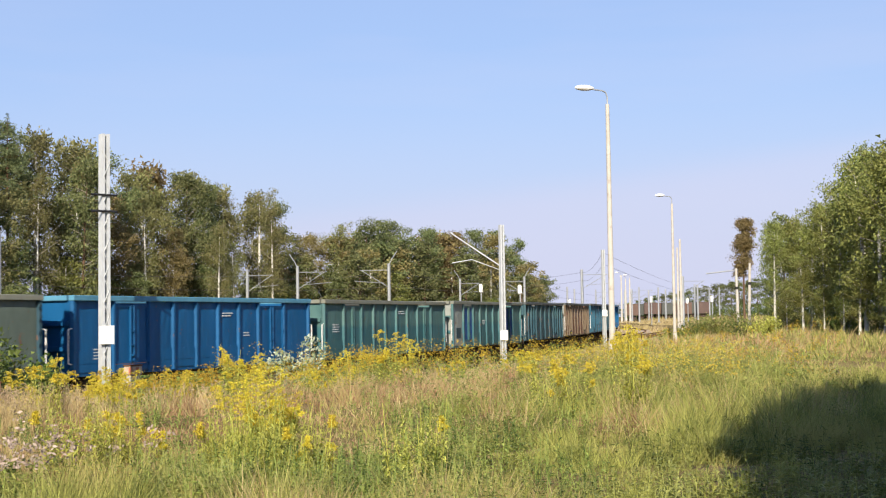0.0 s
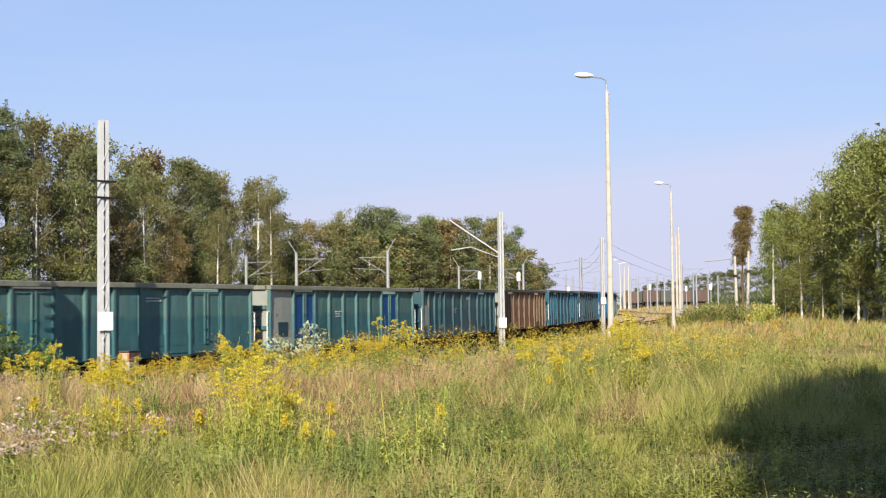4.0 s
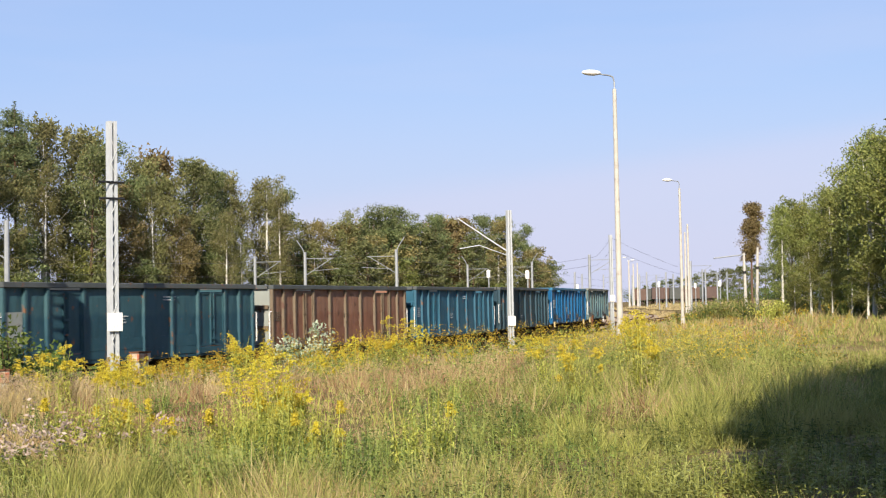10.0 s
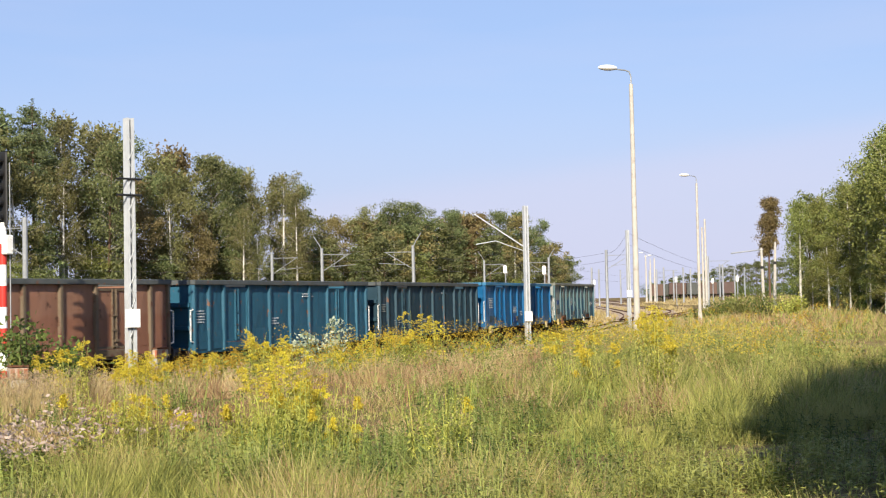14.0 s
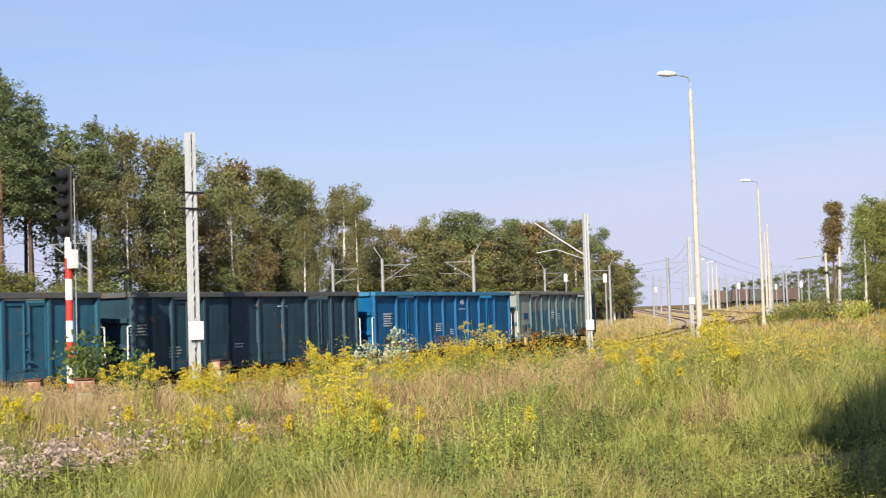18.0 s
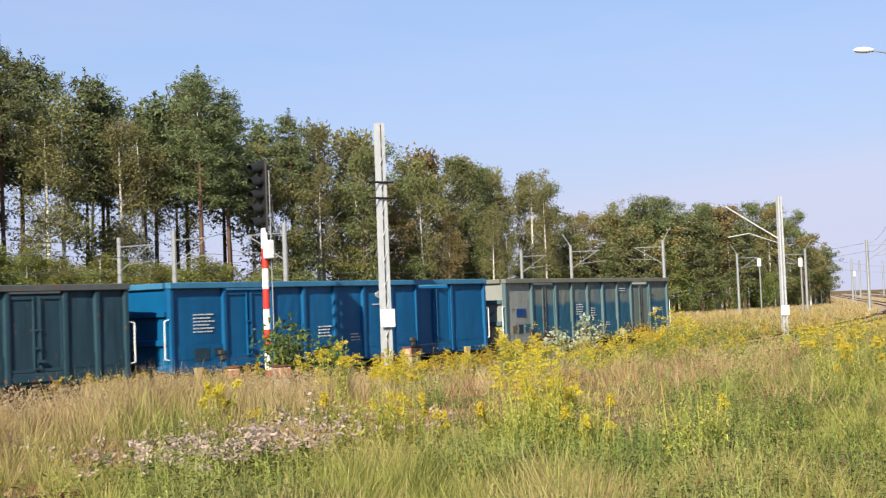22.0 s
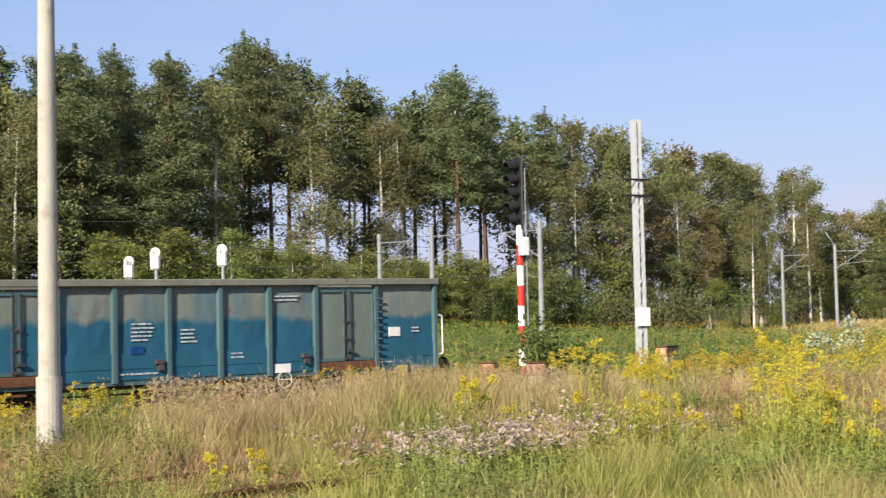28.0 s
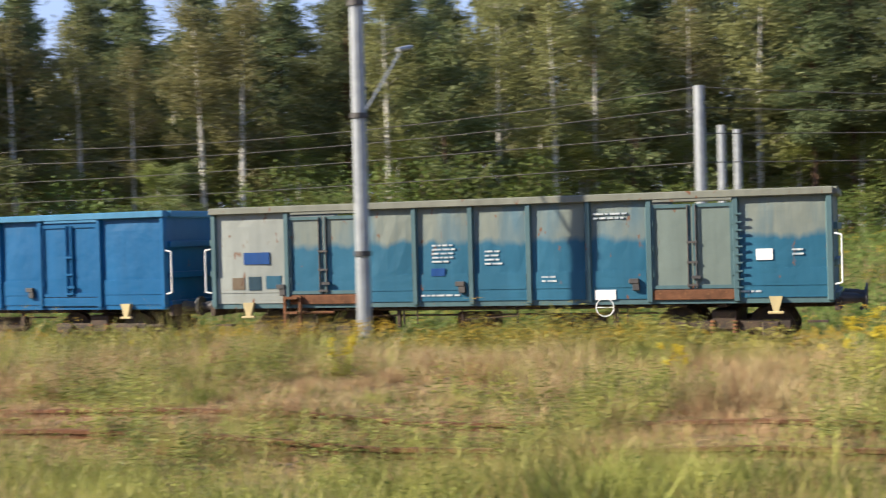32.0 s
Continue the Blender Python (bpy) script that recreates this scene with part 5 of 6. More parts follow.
def dryness(x, y):
    """0 where the meadow is lush, 1 where it is brown and dry."""
    d, s = from_line(x, y)
    az, r = bearing(x, y), np.hypot(x, y)
    path = np.array(SIDING)
    near = np.full(len(x), 99.0)
    for px, py, _, _ in path[::2]:
        near = np.minimum(near, (x - px) ** 2 + (y - py) ** 2)
    v = 0.3 + 0.5 * patchy(x, y, 0.45, 8) + 0.55 * patchy(x, y, 1.7, 18)
    v = v + (0.3 + 0.55 * smooth(az, -17, -12) * (1 - smooth(az, 20, 28))) * np.exp(-((d - 10.5) / 4.0) ** 2) + 0.45 * np.exp(-near / np.where(az > 30, 2.2, 6.0))
    v = v + 0.45 * smooth(az, 4, 9) * (1 - smooth(az, 24, 30)) * (1 - smooth(d, 10, 13))
    v = v + 0.75 * np.exp(-(((az + 5) / 6) ** 2) - ((r - 33) / 10) ** 2) + 0.5 * np.exp(-(((az - 8) / 4) ** 2) - ((r - 17) / 4) ** 2)
    v = v - 0.32 * (1 - smooth(r, 13, 22)) * (1 - smooth(az, 14, 30))
    v = v - 0.28 * smooth(-az, 9, 13) * (1 - smooth(r, 48, 62))
    v = v - 1.0 * smooth(az, 28, 36) * (1 - smooth(d, 8.5, 11))
    v = v + 0.16 * smooth(az, 28, 55) - 0.25 * smooth(-az, 2, 10) * (1 - smooth(r, 30, 45)) + 0.12 * smooth(-az, 4, 12) * smooth(r, 38, 60)
    return np.clip(v, 0.0, 1.0)


def tufted(n, az0, az1, r0, r1, rng, per=9, spread=0.09):
    """Blades gathered in tufts."""
    cx, cy = scatter(n // per, az0, az1, r0, r1, rng)
    x = np.repeat(cx, per) + rng.normal(size=len(cx) * per) * spread
    y = np.repeat(cy, per) + rng.normal(size=len(cx) * per) * spread
    return x, y


def grow_grass():
    rng = np.random.default_rng(11)
    # meadow grass in tufts, green or dry, coarser with distance
    for n, az0, az1, r0, r1, h, w, per, sp in ((250000, -31, 88, 7.0, 19, 0.24, 0.0052, 18, 0.1), (220000, -31, 88, 16, 36, 0.32, 0.0082, 13, 0.15), (150000, -31, 88, 34, 64, 0.36, 0.0135, 11, 0.26), (80000, -31, 30, 58, 150, 0.42, 0.036, 6, 0.4), (30000, -24, 2, 140, 330, 0.5, 0.1, 4, 0.8)):
        x, y, out, k = tufts(n, az0, az1, r0, r1, rng, per, sp)
        d, s = from_line(x, y)
        dry = dryness(x, y)
        pick = rng.uniform(size=k[-1] + 1)[k]
        tall = np.clip(0.9 + 0.5 * patchy(x, y, 0.6, 3) + 0.6 * patchy(x, y, 2.6, 5), 0.25, 1.9) * rng.uniform(0.4, 1.6, k[-1] + 1)[k]
        if r0 < 36:
            near = np.full(len(x), 99.0)
            for px, py, _, _ in SIDING[::2]:
                near = np.minimum(near, (x - px) ** 2 + (y - py) ** 2)
            tall = tall * (0.35 + 0.65 * smooth(near, 0.9, 2.6))
        free = (d > 2.7) & ((d > 20) | (r0 < 100))
        for keep, mat, name, label, scale in ((pick > dry, "grass", "meadow_grass", "lush green and yellowing meadow grass in tufts", 1.0), ((pick < dry) & (pick < dry * 0.5), "reddish", "brown_grass", "reddish brown dry grass in patches", 0.85), ((pick < dry) & (pick >= dry * 0.5), "straw", "dry_grass", "short straw-coloured dry grass", 1.05)):
            q = keep & free
            blades(name, x[q], y[q], h * tall[q] * scale, w, M[mat], label, n + len(name), 0.75, out=out[q], simple=True)
    # tall straw along the track
    for n, az0, az1, r0, r1, h, w in ((84000, 5, 27, 14, 40, 0.78, 0.0055), (16000, 24, 42, 13, 30, 0.5, 0.006), (34000, -16, 8, 26, 90, 0.62, 0.011), (2200, 40, 88, 13, 30, 0.42, 0.006)):
        x, y = tufted(n, az0, az1, r0, r1, rng, 10, 0.14)
        d, s = from_line(x, y)
        f = patchy(x, y, 0.4, 9)
        keep = (d > 2.8) & (d < (12.6 * smooth(bearing(x, y), 3, 10) if az0 == 5 else 10) + 1.5 * patchy(x, y, 0.3, 4)) & (f > (-0.75 if az0 == 5 else -0.3))
        x, y = x[keep], y[keep]
        blades("tall_straw_grass", x, y, h * (0.9 + 0.28 * patchy(x, y, 1.3, 19)) * (1 - 0.35 * smooth(bearing(x, y), 17, 25)), w, M["straw"], "tall pale straw grass along the track", n + 3, 0.3)
        k = rng.uniform(size=len(x)) < 0.24
        weed_cloud("straw_plumes", x[k], y[k], h * 0.95, 0.022 if r1 < 60 else 0.045, 8, M["plume"], "feathery pale grass plumes", n + 5, 0.02, 0.85, "grass", 0.0, 0.35)
    # dry brown growth along the old siding
    path = np.array(SIDING)
    i = rng.integers(len(path), size=26000)
    x = path[i, 0] + rng.normal(size=len(i)) * 0.95
    y = path[i, 1] + rng.normal(size=len(i)) * 0.95
    blades("siding_grass", x, y, 0.14, 0.0045, M["reddish"], "short brown dry grass over the siding", 77, 0.7)
    # weeds behind and beyond the track
    x, y = scatter(70000, -18, 88, 26, 130, rng)
    d, s = from_line(x, y)
    keep = (d < -2.6) & (d > -52)
    x, y, s = x[keep], y[keep], s[keep]
    dry = s + rng.normal(size=len(s)) * 16 > 78
    fx, fy = scatter(46000, -21, 0, 95, 300, rng)
    d, s = from_line(fx, fy)
    keep = np.abs(d) > 1.5
    for off in (5.5, 10.5, 15.5):
        keep &= np.abs(d - off * np.clip((s - 105) / 60, 0, 1)) > 1.2
    blades("far_weeds", fx[keep], fy[keep], 0.45, 0.06, M["straw"], "dry weeds growing beside the far tracks", 35, 0.5, category="weeds", simple=True)
    blades("straw_belt", x[dry], y[dry], 0.4, 0.03, M["reddish"], "dry straw grass behind the track", 34, 0.4)
    x, y = x[~dry], y[~dry]
    blades("weed_belt", x, y, 0.8, 0.022, M["bush"], "green weeds and tall herbs behind the track", 33, 0.4, category="weeds")


def weed_cloud(name, x, y, h, size, per, material, label, seed, spread=0.25, lift=0.2, category="weeds", flat=0.3, slim=0.8):
    """Many herbs as joined leaf cards round their stems' places."""
    rng = np.random.default_rng(seed)
    z = ground_z(x, y)
    c = np.repeat(np.stack((x, y, z), 1), per, 0)
    hh = np.repeat(np.broadcast_to(h, len(x)) * rng.uniform(0.7, 1.2, len(x)), per)
    f = rng.uniform(lift, 1.0, len(c))
    c[:, 0] += rng.normal(size=len(c)) * spread * (1.1 - 0.5 * f)
    c[:, 1] += rng.normal(size=len(c)) * spread * (1.1 - 0.5 * f)
    c[:, 2] += f * hh
    ob = part(name, quad_mesh(cards(c, size, rng, flat, slim)), material)
    return tagged(ob, label, category, kind="stuff")


grow_grass()


def leaf_stalks(p, q, per, leaf, width, rng, droop=0.2):
    """Narrow leaves set round upright stems from p to q: kite-shaped quads, longest low on the stem."""
    n = len(p)
    f = np.tile(np.linspace(0.08, 0.97, per), n) + rng.uniform(-0.04, 0.04, n * per)
    a = np.tile(np.arange(per) * 2.4, n) + np.repeat(rng.uniform(0, 6.28, n), per) + rng.normal(size=n * per) * 0.3
    c = np.repeat(p, per, 0) + (np.repeat(q - p, per, 0)) * f[:, None]
    ln = leaf * (1.15 - 0.6 * f) * rng.uniform(0.7, 1.3, n * per)
    up = rng.uniform(0.15, 0.9, n * per)
    u = np.stack((np.cos(a), np.sin(a), up), 1)
    v = np.stack((-np.sin(a), np.cos(a), 0 * a), 1) * (ln * width)[:, None]
    mid = c + u * (ln * 0.5)[:, None]
    tip = c + u * ln[:, None] - np.stack((0 * a, 0 * a, droop * ln * (1 + up)), 1)
    return np.stack((c, mid - v, tip, mid + v), 1).reshape(-1, 3)


def herb_stalks(name, x, y, h, per, leaf, width, material, label, seed):
    """Upright leafy herbs, too many to count."""
    rng = np.random.default_rng(seed)
    n = len(x)
    p = np.stack((x, y, ground_z(x, y) - 0.02), 1)
    hh = h * rng.uniform(0.6, 1.25, n)
    q = p + np.stack((rng.normal(size=n) * 0.12 * hh, rng.normal(size=n) * 0.12 * hh, hh), 1)
    lv = leaf_stalks(p, q, per, leaf, width, rng)
    side = np.tile((0.004, 0.0, 0.0), (n, 1))
    st = np.stack((p - side, p + side, q + side * 0.5, q - side * 0.5), 1).reshape(-1, 3)
    return tagged(part(name, quad_mesh(np.concatenate((lv, st))), material), label, "weeds", kind="stuff")


def goldenrod(seed, h=1.0, stems=9, girth=0.13, bloom="gold", leaf="rod_leaf", label="leafy goldenrod clump in yellow bloom", green=0.0):
    """A clump of goldenrod: leafy stems topped by arching yellow sprays."""
    rng = np.random.default_rng(seed)
    g = empty("goldenrod_clump")
    segs, ps, qs, fl = [], [], [], []
    for k in range(stems):
        a, o = rng.uniform(0, 6.28), girth * h * rng.uniform(0.1, 1.7)
        p = np.array([math.cos(a) * o, math.sin(a) * o, 0.0])
        hh = h * rng.uniform(0.7, 1.08)
        q = p + np.array([math.cos(a) * 0.13 * h, math.sin(a) * 0.13 * h, hh]) + rng.normal(size=3) * 0.05 * h
        segs.append((tuple(p), tuple(q), 0.006, 0.003))
        ps.append(p)
        qs.append(p + (q - p) * 0.86)
        if k and rng.uniform() < max(green, 0.45 if bloom == "gold" else 0.25):
            continue
        # a plume: arching side sprays, long below and short at the tip, all leaning one way
        lean = rng.uniform(0, 6.28)
        size = rng.uniform(0.75, 1.3)
        for b in range(rng.integers(7, 12)):
            t = (b + rng.uniform()) / 11
            base = p + (q - p) * (0.8 + 0.22 * t)
            aa = lean + rng.normal() * 1.3
            ln = (0.16 - 0.11 * t) * h * size * rng.uniform(0.7, 1.2)
            u = np.linspace(0.1, 1, 10)[:, None]
            arc = base + np.hstack((u * math.cos(aa) * ln, u * math.sin(aa) * ln, (u * 0.55 - u * u * 0.5) * ln))
            fl.append(np.repeat(arc, 3, 0) + rng.normal(size=(30, 3)) * np.array([0.013, 0.013, 0.008]))
    lv = leaf_stalks(np.array(ps), np.array(qs), 40, 0.14 * h ** 0.5, 0.11, rng, 0.35)
    tagged(part("stalk", limb_mesh(segs, 3), M[leaf], g), kind="stuff")
    part("foliage", quad_mesh(lv), M[leaf], g)
    part("flower_sprays", quad_mesh(needles(np.concatenate(fl), 0.013, rng), 3), M[bloom], g, "golden yellow flower sprays" if bloom == "gold" else "fading orange-yellow flower sprays")
    return tagged(g, label, "goldenrod", "goldenrod clumps")


def grow_weeds():
    rng = np.random.default_rng(17)
    # leafy herbs hiding the foot of the train
    for n, r0, r1, size, per in ((2600, 18, 45, 0.05, 44), (1800, 45, 95, 0.085, 26)):
        x, y = scatter(n * 4, -20, 88, r0, r1, rng)
        d, s = from_line(x, y)
        f = patchy(x, y, 0.35, 21)
        keep = (d > 2.2) & (d < 6.0 + 2 * f) & (f > -0.6)
        x, y = x[keep][:n], y[keep][:n]
        weed_cloud("herb_belt", x, y, (1.05 + 0.35 * patchy(x, y, 0.8, 2)) * (1 - 0.5 * smooth(bearing(x, y), 22, 38)), size, per, M["weed"], "leafy green herbs lining the track", n, 0.2, 0.05, slim=0.5)
        k = (patchy(x, y, 0.6, 61) > 0.05) & ((bearing(x, y) < 26) | (rng.uniform(size=len(x)) < 0.15))
        weed_cloud("fading_goldenrod", x[k], y[k], 1.3, size * 0.45, int(per * 0.7), M["gold_dull"], "fading goldenrod tops along the track", n + 6, 0.14, 0.72)
    x, y = scatter(5200, -16, 88, 28, 100, rng)
    d, s = from_line(x, y)
    keep = (d < -2.9) & (d > -50) & (s + rng.normal(size=len(s)) * 12 < 70)
    weed_cloud("herbs_behind", x[keep], y[keep], 0.9, 0.09, 22, M["bush"], "leafy green herbs behind the track", 4, 0.3, 0.05, slim=0.6)
    # broad-leaved herbs strewn through the meadow
    for n, r0, r1, size, per in ((3400, 8, 22, 0.02, 26), (2400, 20, 50, 0.036, 24)):
        x, y = scatter(n, -30, 88, r0, r1, rng)
        keep = (patchy(x, y, 1.3, 41) > 0.0) & (from_line(x, y)[0] > 4) & (dryness(x, y) < 0.6)
        weed_cloud("meadow_herbs", x[keep], y[keep], 0.34 + 0.12 * patchy(x[keep], y[keep], 0.9, 43), size, per, M["weed"], "small leafy herbs in the meadow", n + 9, 0.13, 0.02, slim=0.5)
    # upright leafy herbs in drifts
    for n, az0, az1, r0, r1, h, mat in ((190, -9, 16, 8.5, 16, 0.42, "herb"), (170, -14, 16, 12, 24, 0.5, "weed"), (330, -28, -8, 10, 40, 0.34, "weed"), (150, -28, -6, 10, 40, 0.36, "herb"), (330, 26, 88, 10.5, 24, 0.42, "herb"), (420, 34, 88, 15, 25, 0.5, "herb"), (300, 28, 88, 12, 26, 0.5, "rank")):
        cx, cy = scatter(n, az0, az1, r0, r1, rng)
        keep = (patchy(cx, cy, 0.9, 47 + n // 100) > -0.05) & (dryness(cx, cy) < 0.75)
        cx, cy = np.repeat(cx[keep], 9), np.repeat(cy[keep], 9)
        x, y = cx + rng.normal(size=len(cx)) * 0.2, cy + rng.normal(size=len(cx)) * 0.2
        far = from_line(x, y)[0] > 3
        herb_stalks("leafy_herbs", x[far], y[far], h, 15, 0.1, 0.14, M[mat], "upright narrow-leaved green herbs in drifts", n + az1)
    # rank green growth between the siding and the train
    x, y = scatter(7500, 30, 88, 15, 32, rng)
    d, s = from_line(x, y)
    keep = (d > 2.4) & (d < 9.5) & (patchy(x, y, 0.9, 55) > -0.8)
    x, y = x[keep], y[keep]
    weed_cloud("rank_herbs", x, y, 0.58 + 0.25 * patchy(x, y, 0.7, 56), 0.05, 40, M["rank"], "rank green herbs before the train", 57, 0.2, 0.03, slim=0.45)
    k = patchy(x, y, 0.8, 58) > 0.0
    weed_cloud("rank_goldenrod", x[k], y[k], 0.68, 0.016, 40, M["gold_dull"], "goldenrod flowers among the herbs", 59, 0.13, 0.72)
    # goldenrod far off, too many to count
    for n, r0, r1, size, per in ((1100, 24, 50, 0.03, 30), (2200, 50, 130, 0.06, 14)):
        x, y = scatter(n * 4, -24, 88, r0, r1, rng)
        d, s = from_line(x, y)
        f = patchy(x, y, 0.22, 12)
        keep = ((d > 2.4) & (d < 24) & (f > 0.12) & (bearing(x, y) < 34)) | ((d < -3) & (d > -40) & (f > -0.3))
        x, y = x[keep][:n], y[keep][:n]
        weed_cloud("goldenrod_greens", x, y, 0.85, size * 1.3, per, M["weed"], "leafy goldenrod stems in drifts", n + 2, 0.16, 0.1, slim=0.4)
        weed_cloud("goldenrod_drift", x, y, 1.08, size * 0.62, int(per * 0.9), M["gold_dull"], "drifts of yellow goldenrod flowers", n + 3, 0.13, 0.76)
    x, y = scatter(520, -20, -11, 30, 58, rng)
    keep = patchy(x, y, 0.5, 63) > -0.1
    x, y = x[keep], y[keep]
    weed_cloud("goldenrod_greens", x, y, 0.62, 0.036, 34, M["herb"], "leafy goldenrod stems in drifts", 64, 0.24, 0.05, slim=0.4)
    k = patchy(x, y, 1.1, 65) > -0.1
    weed_cloud("goldenrod_drift", x[k], y[k], 0.74, 0.022, 22, M["gold"], "drifts of yellow goldenrod flowers", 66, 0.2, 0.78)
    # goldenrod clumps near the camera
    protos = [goldenrod(70 + i, h, k) for i, (h, k) in enumerate(((1.25, 16), (0.95, 10), (0.75, 8), (0.55, 6)))]
    protos.append(goldenrod(78, 0.8, 20, 0.22, label="lime-green goldenrod clump barely in bloom", green=0.92))
    spots = [(0.08, 16.3, 0), (-0.22, 16.1, 0), (0.3, 16.4, 0), (0.0, 15.6, 0), (0.28, 15.3, 4), (-0.25, 15.2, 4), (0.05, 14.8, 4), (0.4, 14.4, 4), (-0.2, 14.2, 4), (0.7, 15.4, 3), (-0.55, 15.6, 4), (-1.6, 16.2, 4), (-2.1, 15.8, 4), (1.6, 13.6, 4), (-3.45, 37.9, 2), (-3.8, 38.4, 2), (-1.9, 16.9, 2), (-1.65, 17.2, 2), (-1.2, 17.0, 3), (0.45, 14.8, 3), (-3.6, 16.6, 3), (-4.3, 17.6, 2), (-5.2, 11.6, 3), (-4.9, 11.9, 3), (-8.6, 9.6, 1), (-9.0, 9.2, 1), (-7.9, 10.6, 2), (-12.4, 9.0, 2), (-10.4, 9.9, 1), (-15.0, 6.0, 2)]
    n = 0
    while n < 120:
        x, y = (float(v[0]) for v in (scatter(1, -16, 30, 17, 44, rng) if n % 4 else scatter(1, 30, 85, 14, 26, rng)))
        d = float(from_line(x, y)[0][0])
        if d > 2.6 and d < (12 if x < 5 else 24) and float(patchy(np.array([x]), np.array([y]), 0.25, 14)[0]) > -0.1 - (0.5 if d < 5.5 else 0):
            spots.append((x, y, int(rng.integers(4)) if x > -12 else int(rng.integers(2, 4))))
            n += 1
    used = set()
    for x, y, k in spots:
        m = pose(x, y, gz(x, y) - 0.02, 0, 0, rng.uniform(0, 360))
        if k in used:
            ob = copy_thing(protos[k], m)
        else:
            used.add(k)
            ob = protos[k]
            ob.matrix_basis = m
        ob.scale = (rng.uniform(0.85, 1.2) * ((1.0 if k == 4 else 0.8) if math.hypot(x, y) < 17.2 else 0.7 if x < -7 else 1.0),) * 3
    # tall fading goldenrod at the foot of the train, lower towards the far bend
    faded = [goldenrod(170 + i, h, k, 0.16, "gold_dull", "weed", "tall goldenrod clump with fading orange-yellow tops") for i, (h, k) in enumerate(((1.35, 10), (1.1, 9), (0.8, 8)))]
    first = [True] * 3
    n = 0
    while n < 240:
        x, y = (float(v[0]) for v in (scatter(1, -6, 30, 19, 52, rng) if n % 5 < 3 else scatter(1, 30, 87, 16, 32, rng)))
        d = float(from_line(x, y)[0][0])
        if 2.5 < d < (6.2 if x > -9 else 7.6) and float(patchy(np.array([x]), np.array([y]), 0.8, 15)[0]) > -0.35:
            west = x < -9
            k = int(rng.integers(3))
            m = pose(x, y, gz(x, y) - 0.02, 0, 0, rng.uniform(0, 360))
            ob = faded[k]
            if not first[k]:
                ob = copy_thing(ob, m)
            first[k] = False
            ob.matrix_basis = m
            ob.scale = (rng.uniform(0.8, 1.15) * (0.68 if west else 1.0),) * 3
            n += 1
    # pale seed heads of thistles by the siding
    gx, gy = rng.normal(size=230), rng.normal(size=230)
    cx, cy = polar(12.6, 13.4)
    x, y = cx + gx * 0.62 + gy * 0.25, cy + gy * 0.6
    keep = patchy(x, y, 2.2, 31) > -0.35
    x, y = x[keep], y[keep]
    weed_cloud("thistle_greens", x, y, 0.4, 0.045, 16, M["weed"], "green stems under thistle seed heads", 51, 0.08, 0.05, slim=0.4)
    weed_cloud("thistle_seed_heads", x, y, 0.6 + 0.15 * patchy(x, y, 2.0, 33), 0.026, 11, M["seed"], "fluffy pale pinkish thistle seed heads", 52, 0.06, 0.84)
    # single bushes on the near side of the track
    for az, r, hgt, wide, mat, lab in ((10.3, 30.6, 2.3, 1.0, "bush", "bright green leafy bush at the signal foot"), (9.5, 31.2, 1.9, 0.9, "bush", "bright green leafy bush at the signal foot"), (-1.5, 43.0, 2.1, 0.8, "pale_leaf", "pale whitish flowering bush before the train"), (3.0, 37.0, 1.3, 0.5, "weed", "tall leafy weed before the train"), (41.0, 21.5, 1.0, 0.7, "bush", "low green bush beside the track"), (47.0, 21.0, 0.9, 0.6, "bush", "low green bush beside the track"), (36.0, 20.0, 0.9, 0.6, "bush", "low green bush beside the track"),
                                       (-18.4, 108, 1.5, 1.9, "bush", "low green shrub mound before the birch wood"), (-19.3, 104, 1.8, 2.2, "pale_green", "low green shrub mound before the birch wood"), (-20.3, 98, 1.7, 2.2, "bush", "low green shrub mound before the birch wood"), (-21.0, 93, 1.4, 1.5, "rod_leaf", "yellow-green goldenrod thicket before the birch wood"), (-17.5, 112, 1.0, 1.6, "weed", "low green shrub mound before the birch wood")):
        x, y = polar(az, r)
        b = shrub("bush", int(az * 10 + 500), hgt, wide, M[mat], 0.06, 2400)
        b.matrix_basis = pose(x, y, gz(x, y) - 0.05)
        tagged(b, lab, "bush")


grow_weeds()


def wire(name, pts, r=0.009, sag=0.25, label="thin overhead line wire"):
    out = []
    for a, b in zip(pts, pts[1:]):
        for i in range(10):
            f = i / 10
            out.append(tuple(a[k] + (b[k] - a[k]) * f - (sag * 4 * f * (1 - f) if k == 2 else 0) for k in range(3)))
    out.append(tuple(pts[-1]))
    verts, faces = [], []
    for i, p in enumerate(out):
        a, b = out[max(0, i - 1)], out[min(len(out) - 1, i + 1)]
        h = math.atan2(b[0] - a[0], b[1] - a[1])
        verts += [(p[0] + math.cos(h) * u, p[1] - math.sin(h) * u, p[2] + v) for u, v in ((r, 0), (0, r), (-r, 0), (0, -r))]
        if i:
            k = i * 4
            faces += [(k - 4 + j, k - 4 + (j + 1) % 4, k + (j + 1) % 4, k + j) for j in range(4)]
    ob = part(name, (verts, [], faces), M["wire"])
    return tagged(ob, label, "overhead wire", "overhead wires")


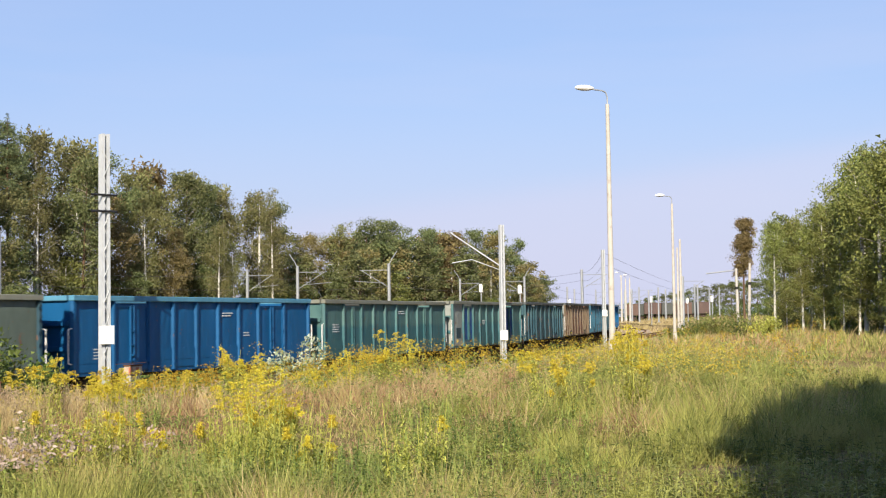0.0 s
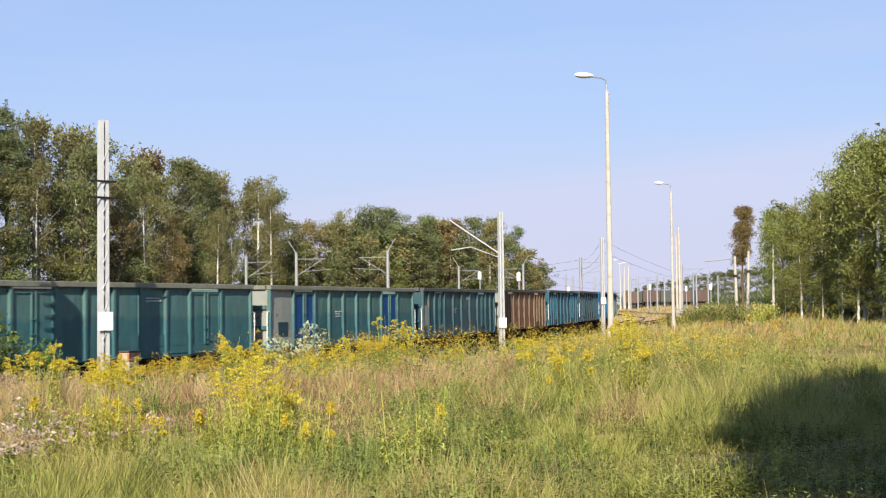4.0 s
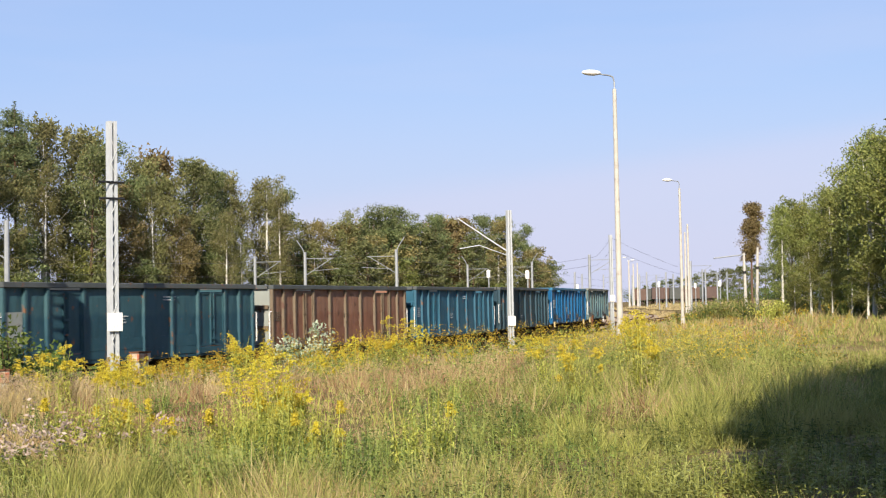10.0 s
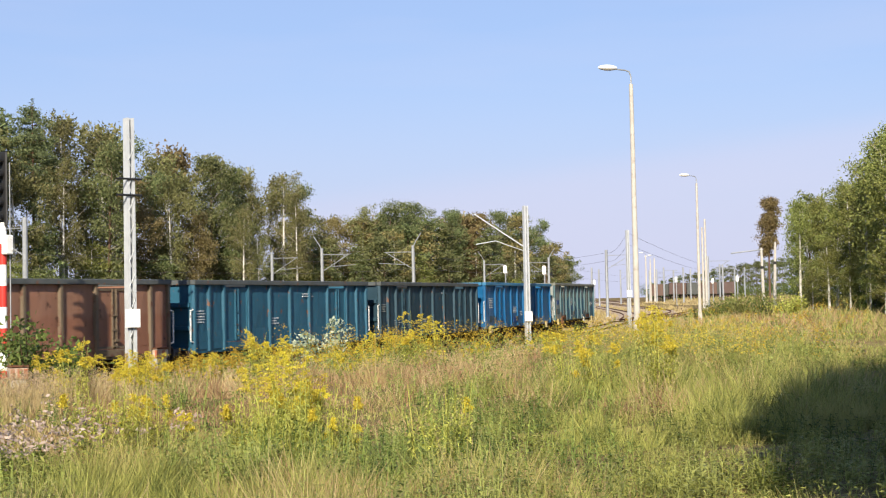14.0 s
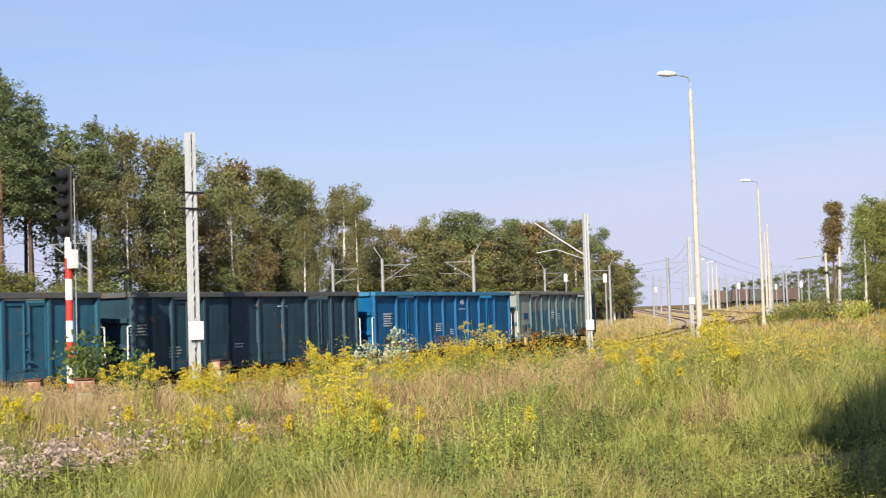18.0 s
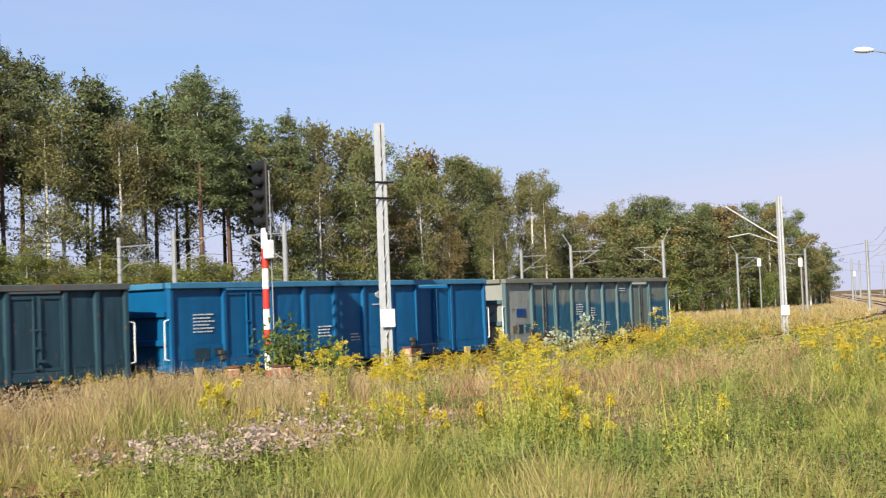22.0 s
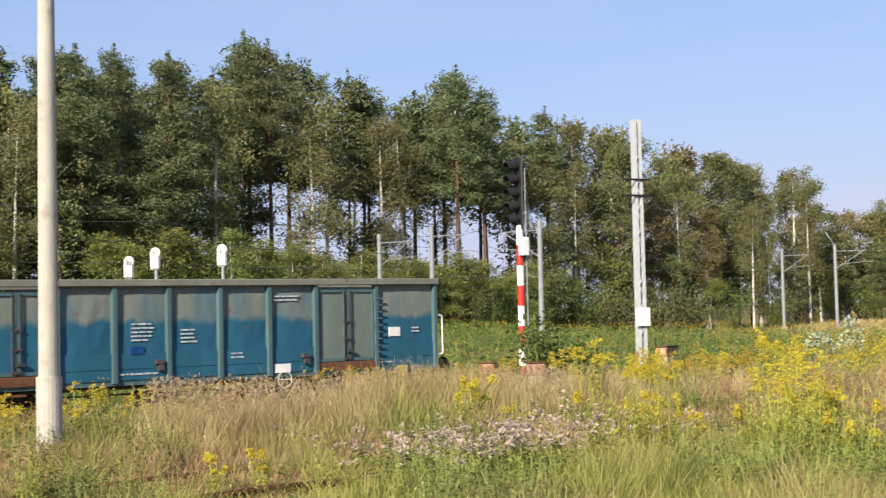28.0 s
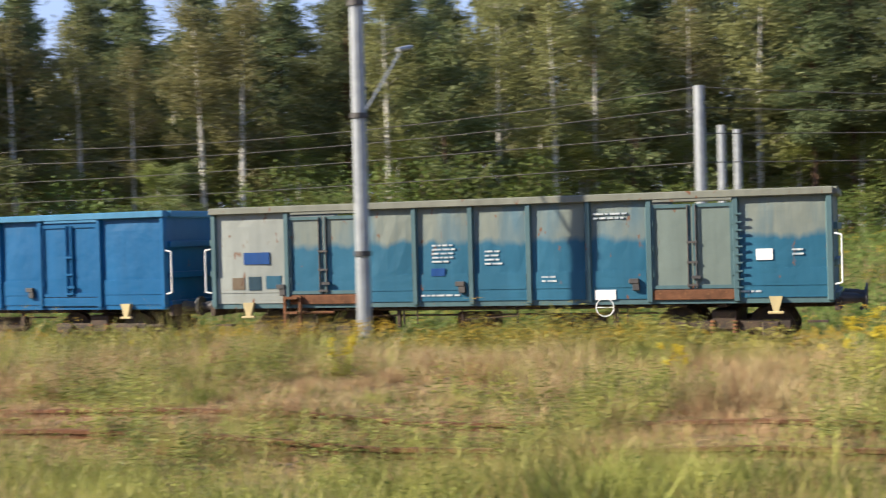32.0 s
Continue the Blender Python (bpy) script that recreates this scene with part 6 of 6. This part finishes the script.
def build_wires():
    line = [(-100.0, -10.0), (-69.0, 11.0), (-37.9, 28.6), (-28.0, 56.0), (-22.0, 79.0), (-14.2, 76.0), (3.2, 124.0), (25.0, 168.0), (60, 260)]
    for z, sag in ((6.6, 0.5), (5.9, 0.35), (5.0, 0.15), (4.0, 0.1)):
        wire("overhead_wire", [(x, y, z + 0.05 * i) for i, (x, y) in enumerate(line[:5])], 0.014, sag)
    line2 = [(-60.0, 60.0), polar(17.4, 87), polar(0.6, 130), polar(-5.36, 121), polar(-11.1, 165), (75.0, 280.0)]
    for z, sag in ((6.1, 0.5), (4.7, 0.12)):
        wire("overhead_wire", [(x, y, z) for x, y in line2], 0.012, sag)
    line3 = [polar(-8.37, 170), polar(-13.53, 150), polar(-14.43, 105), polar(-18.26, 250)]
    for z in (6.3, 5.4):
        wire("overhead_wire", [(x, y, z + 0.4) for x, y in line3], 0.012, 0.5)


build_wires()


# ---- the yard in the distance ----
def far_wagon(az, r, turn, mat, label):
    x, y = polar(az, r)
    z = gz(x, y)
    w = empty("distant_goods_wagon", pose(x, y, z, 0, 0, turn))
    tagged(w, label, "goods wagon", "wagons parked in the yard")
    part("body", boxed(-6.2, 6.2, -1.4, 1.4, 1.2, 4.0, 0.05), mat, w)
    for i in range(9):
        xx = -6.0 + i * 1.5
        part("rib", boxed(xx - 0.08, xx + 0.08, -1.5, -1.4, 1.1, 3.95), mat, w)
    for xx in (-4.4, 4.4):
        bm = bmesh.new()
        box(bm, xx - 1.2, xx + 1.2, -0.9, 0.9, 0.3, 1.1, 0.1)
        part("bogie", bm, M["running"], w)


def build_yard():
    cols = [paint("far_brown", (0.1, 0.06, 0.045), None), paint("far_grey", (0.06, 0.065, 0.06), None), paint("far_red", (0.08, 0.05, 0.042), None)]
    for i in range(9):
        far_wagon(-15.6 - 0.36 * i, 335 + 4 * (i % 2), 75, cols[i % 3], ("rusty brown", "dark grey", "faded red")[i % 3] + " goods wagon parked far off in the yard")
    rng = np.random.default_rng(5)
    lab = "grey overhead line pole far off in the yard"
    for az, r, top in ((-12.9, 230, 6.9), (-13.2, 260, 7.2), (-13.53, 150, 7.0), (-14.1, 290, 7.6), (-15.3, 300, 7.5), (-15.6, 280, 7.4), (-15.9, 270, 7.5), (-16.3, 310, 7.7), (-16.7, 260, 7.2), (-17.0, 290, 7.4), (-17.72, 170, 6.6), (-18.2, 250, 7.4), (-18.32, 246, 7.2), (-18.8, 300, 7.5), (-19.2, 320, 8.2)):
        pole_mast(az, r, top, lab, float(rng.uniform(-40, 40)) if rng.uniform() < 0.7 else None, 2.8, 0.15)
    lattice_mast(-14.43, 105, 6.9, "galvanised lattice mast with white board by the track", box_z=2.0)
    for az, r, top in ((-19.95, 150, 6.8), (-20.38, 145, 7.15)):
        x, y = polar(az, r)
        z = gz(x, y)
        m = empty("concrete_pole", pose(x, y, z, 0, 2 if az < -20.2 else -1, 0))
        tagged(m, "pale concrete line pole with dark bands before a poplar", "utility pole")
        part("post", rodded((0, 0, -0.3), (0, 0, top - z), 0.18, 0.12, 10), M["concrete"], m)
        part("band", rodded((0, 0, top - z - 2.3), (0, 0, top - z - 2.0), 0.165, 0.165, 10), M["black"], m, "dark band")
        if az > -20.2:
            part("cross_arm", rodded((-3.4, 0, top - z - 0.5), (0.2, 0, top - z - 0.2), 0.07), M["steel"], m)
    for az, r, top in ((-17.64, 150, 10.1), (-17.52, 170, 10.2)):
        x, y = polar(az, r)
        z = gz(x, y)
        m = empty("concrete_pole", pose(x, y, z))
        tagged(m, "slim pale concrete pole beyond the lamp posts", "utility pole")
        part("post", rodded((0, 0, -0.3), (0, 0, top - z), 0.16, 0.1, 10), M["concrete"], m)
    for az, r, top in ((-15.17, 290, 11.1), (-15.52, 280, 10.2), (-15.35, 300, 10.6)):
        street_lamp(az, r, top, 12, 0.2, "slim yard lamp post far off with white lantern")
    for az, r, top in ((-13.0, 240, 5.0), (-16.4, 220, 4.9), (-18.9, 200, 4.6), (-17.9, 230, 4.7), (-9.25, 150, 5.6), (-10.9, 140, 5.2)):
        disc_signal(az, r, top)
    # yard tracks beside the main line
    for off in (5.5, 10.5, 15.5):
        path = []
        for s in range(110, 396, 6):
            x, y, h = on_line(s, off * min(1.0, (s - 105) / 60))
            path.append((x, y, rail_z(s) + 0.12, h))
        track("yard_track", path, "rusty yard track on brown ballast far ahead", M["rust"], sleepers=False)


build_yard()


# ---- small things by the track ----
def marker_box(az, r, wide, turn):
    x, y = polar(az, r)
    g = empty("cable_marker_box", pose(x, y, gz(x, y), 0, 0, turn))
    tagged(g, "small concrete marker box with worn red and white stripes", "marker box", "striped marker boxes")
    top = 0.5 - gz(x, y)
    part("pedestal", boxed(-wide * 0.42, wide * 0.42, -0.16, 0.16, -0.1, top - 0.26, 0.03), M["concrete_old"], g)
    part("body", boxed(-wide / 2, wide / 2, -0.2, 0.2, top - 0.26, top, 0.03), M["marker"], g)
    part("lid", boxed(-wide * 0.53, wide * 0.53, -0.22, 0.22, top, top + 0.04, 0.01), M["rust"], g, "rusty brown lid")
    for k in (-0.38, 0.0, 0.33):
        part("stripe", boxed(k * wide - 0.04, k * wide + 0.05, -0.206, -0.2, top - 0.24, top - 0.03), M["marker_red"], g, "faded red stripe")


for az, r, wide, turn in ((12.87, 30.5, 0.3, 0), (10.9, 30.0, 0.38, 20), (5.39, 40.0, 0.62, 0)):
    marker_box(az, r, wide, turn)


def stones():
    rng = random.Random(4)
    for i in range(70):
        az, r = rng.uniform(8.6, 13.0), rng.uniform(13.0, 17.5)
        x, y = polar(az, r)
        bm = bmesh.new()
        k = rng.uniform(0.04, 0.11)
        bmesh.ops.create_icosphere(bm, subdivisions=1, radius=k)
        for v in bm.verts:
            v.co *= rng.uniform(0.7, 1.2)
            v.co.z *= 0.65
        ob = part("stone", bm, M["ballast"])
        ob.matrix_basis = pose(x, y, gz(x, y) + k * 0.3, 0, 0, rng.uniform(0, 360))
        tagged(ob, "pale grey broken stone lying in the grass", "stone", "loose stones")


stones()


def motions():
    times = [float(t) for t in range(33)]
    tenths = [round(0.1 * i, 1) for i in range(321)]
    for k, (w, wheels, _) in enumerate(train):
        walk(w, [(t, wagon_pose(k, t)) for t in times])
        for ws in wheels:
            base = ws.matrix_basis.copy()
            walk(ws, [(t, base @ pose(0, 0, 0, 0, math.degrees((train_end(t) - train_end(0)) / WHEEL_R) % 360, 0)) for t in tenths])


motions()
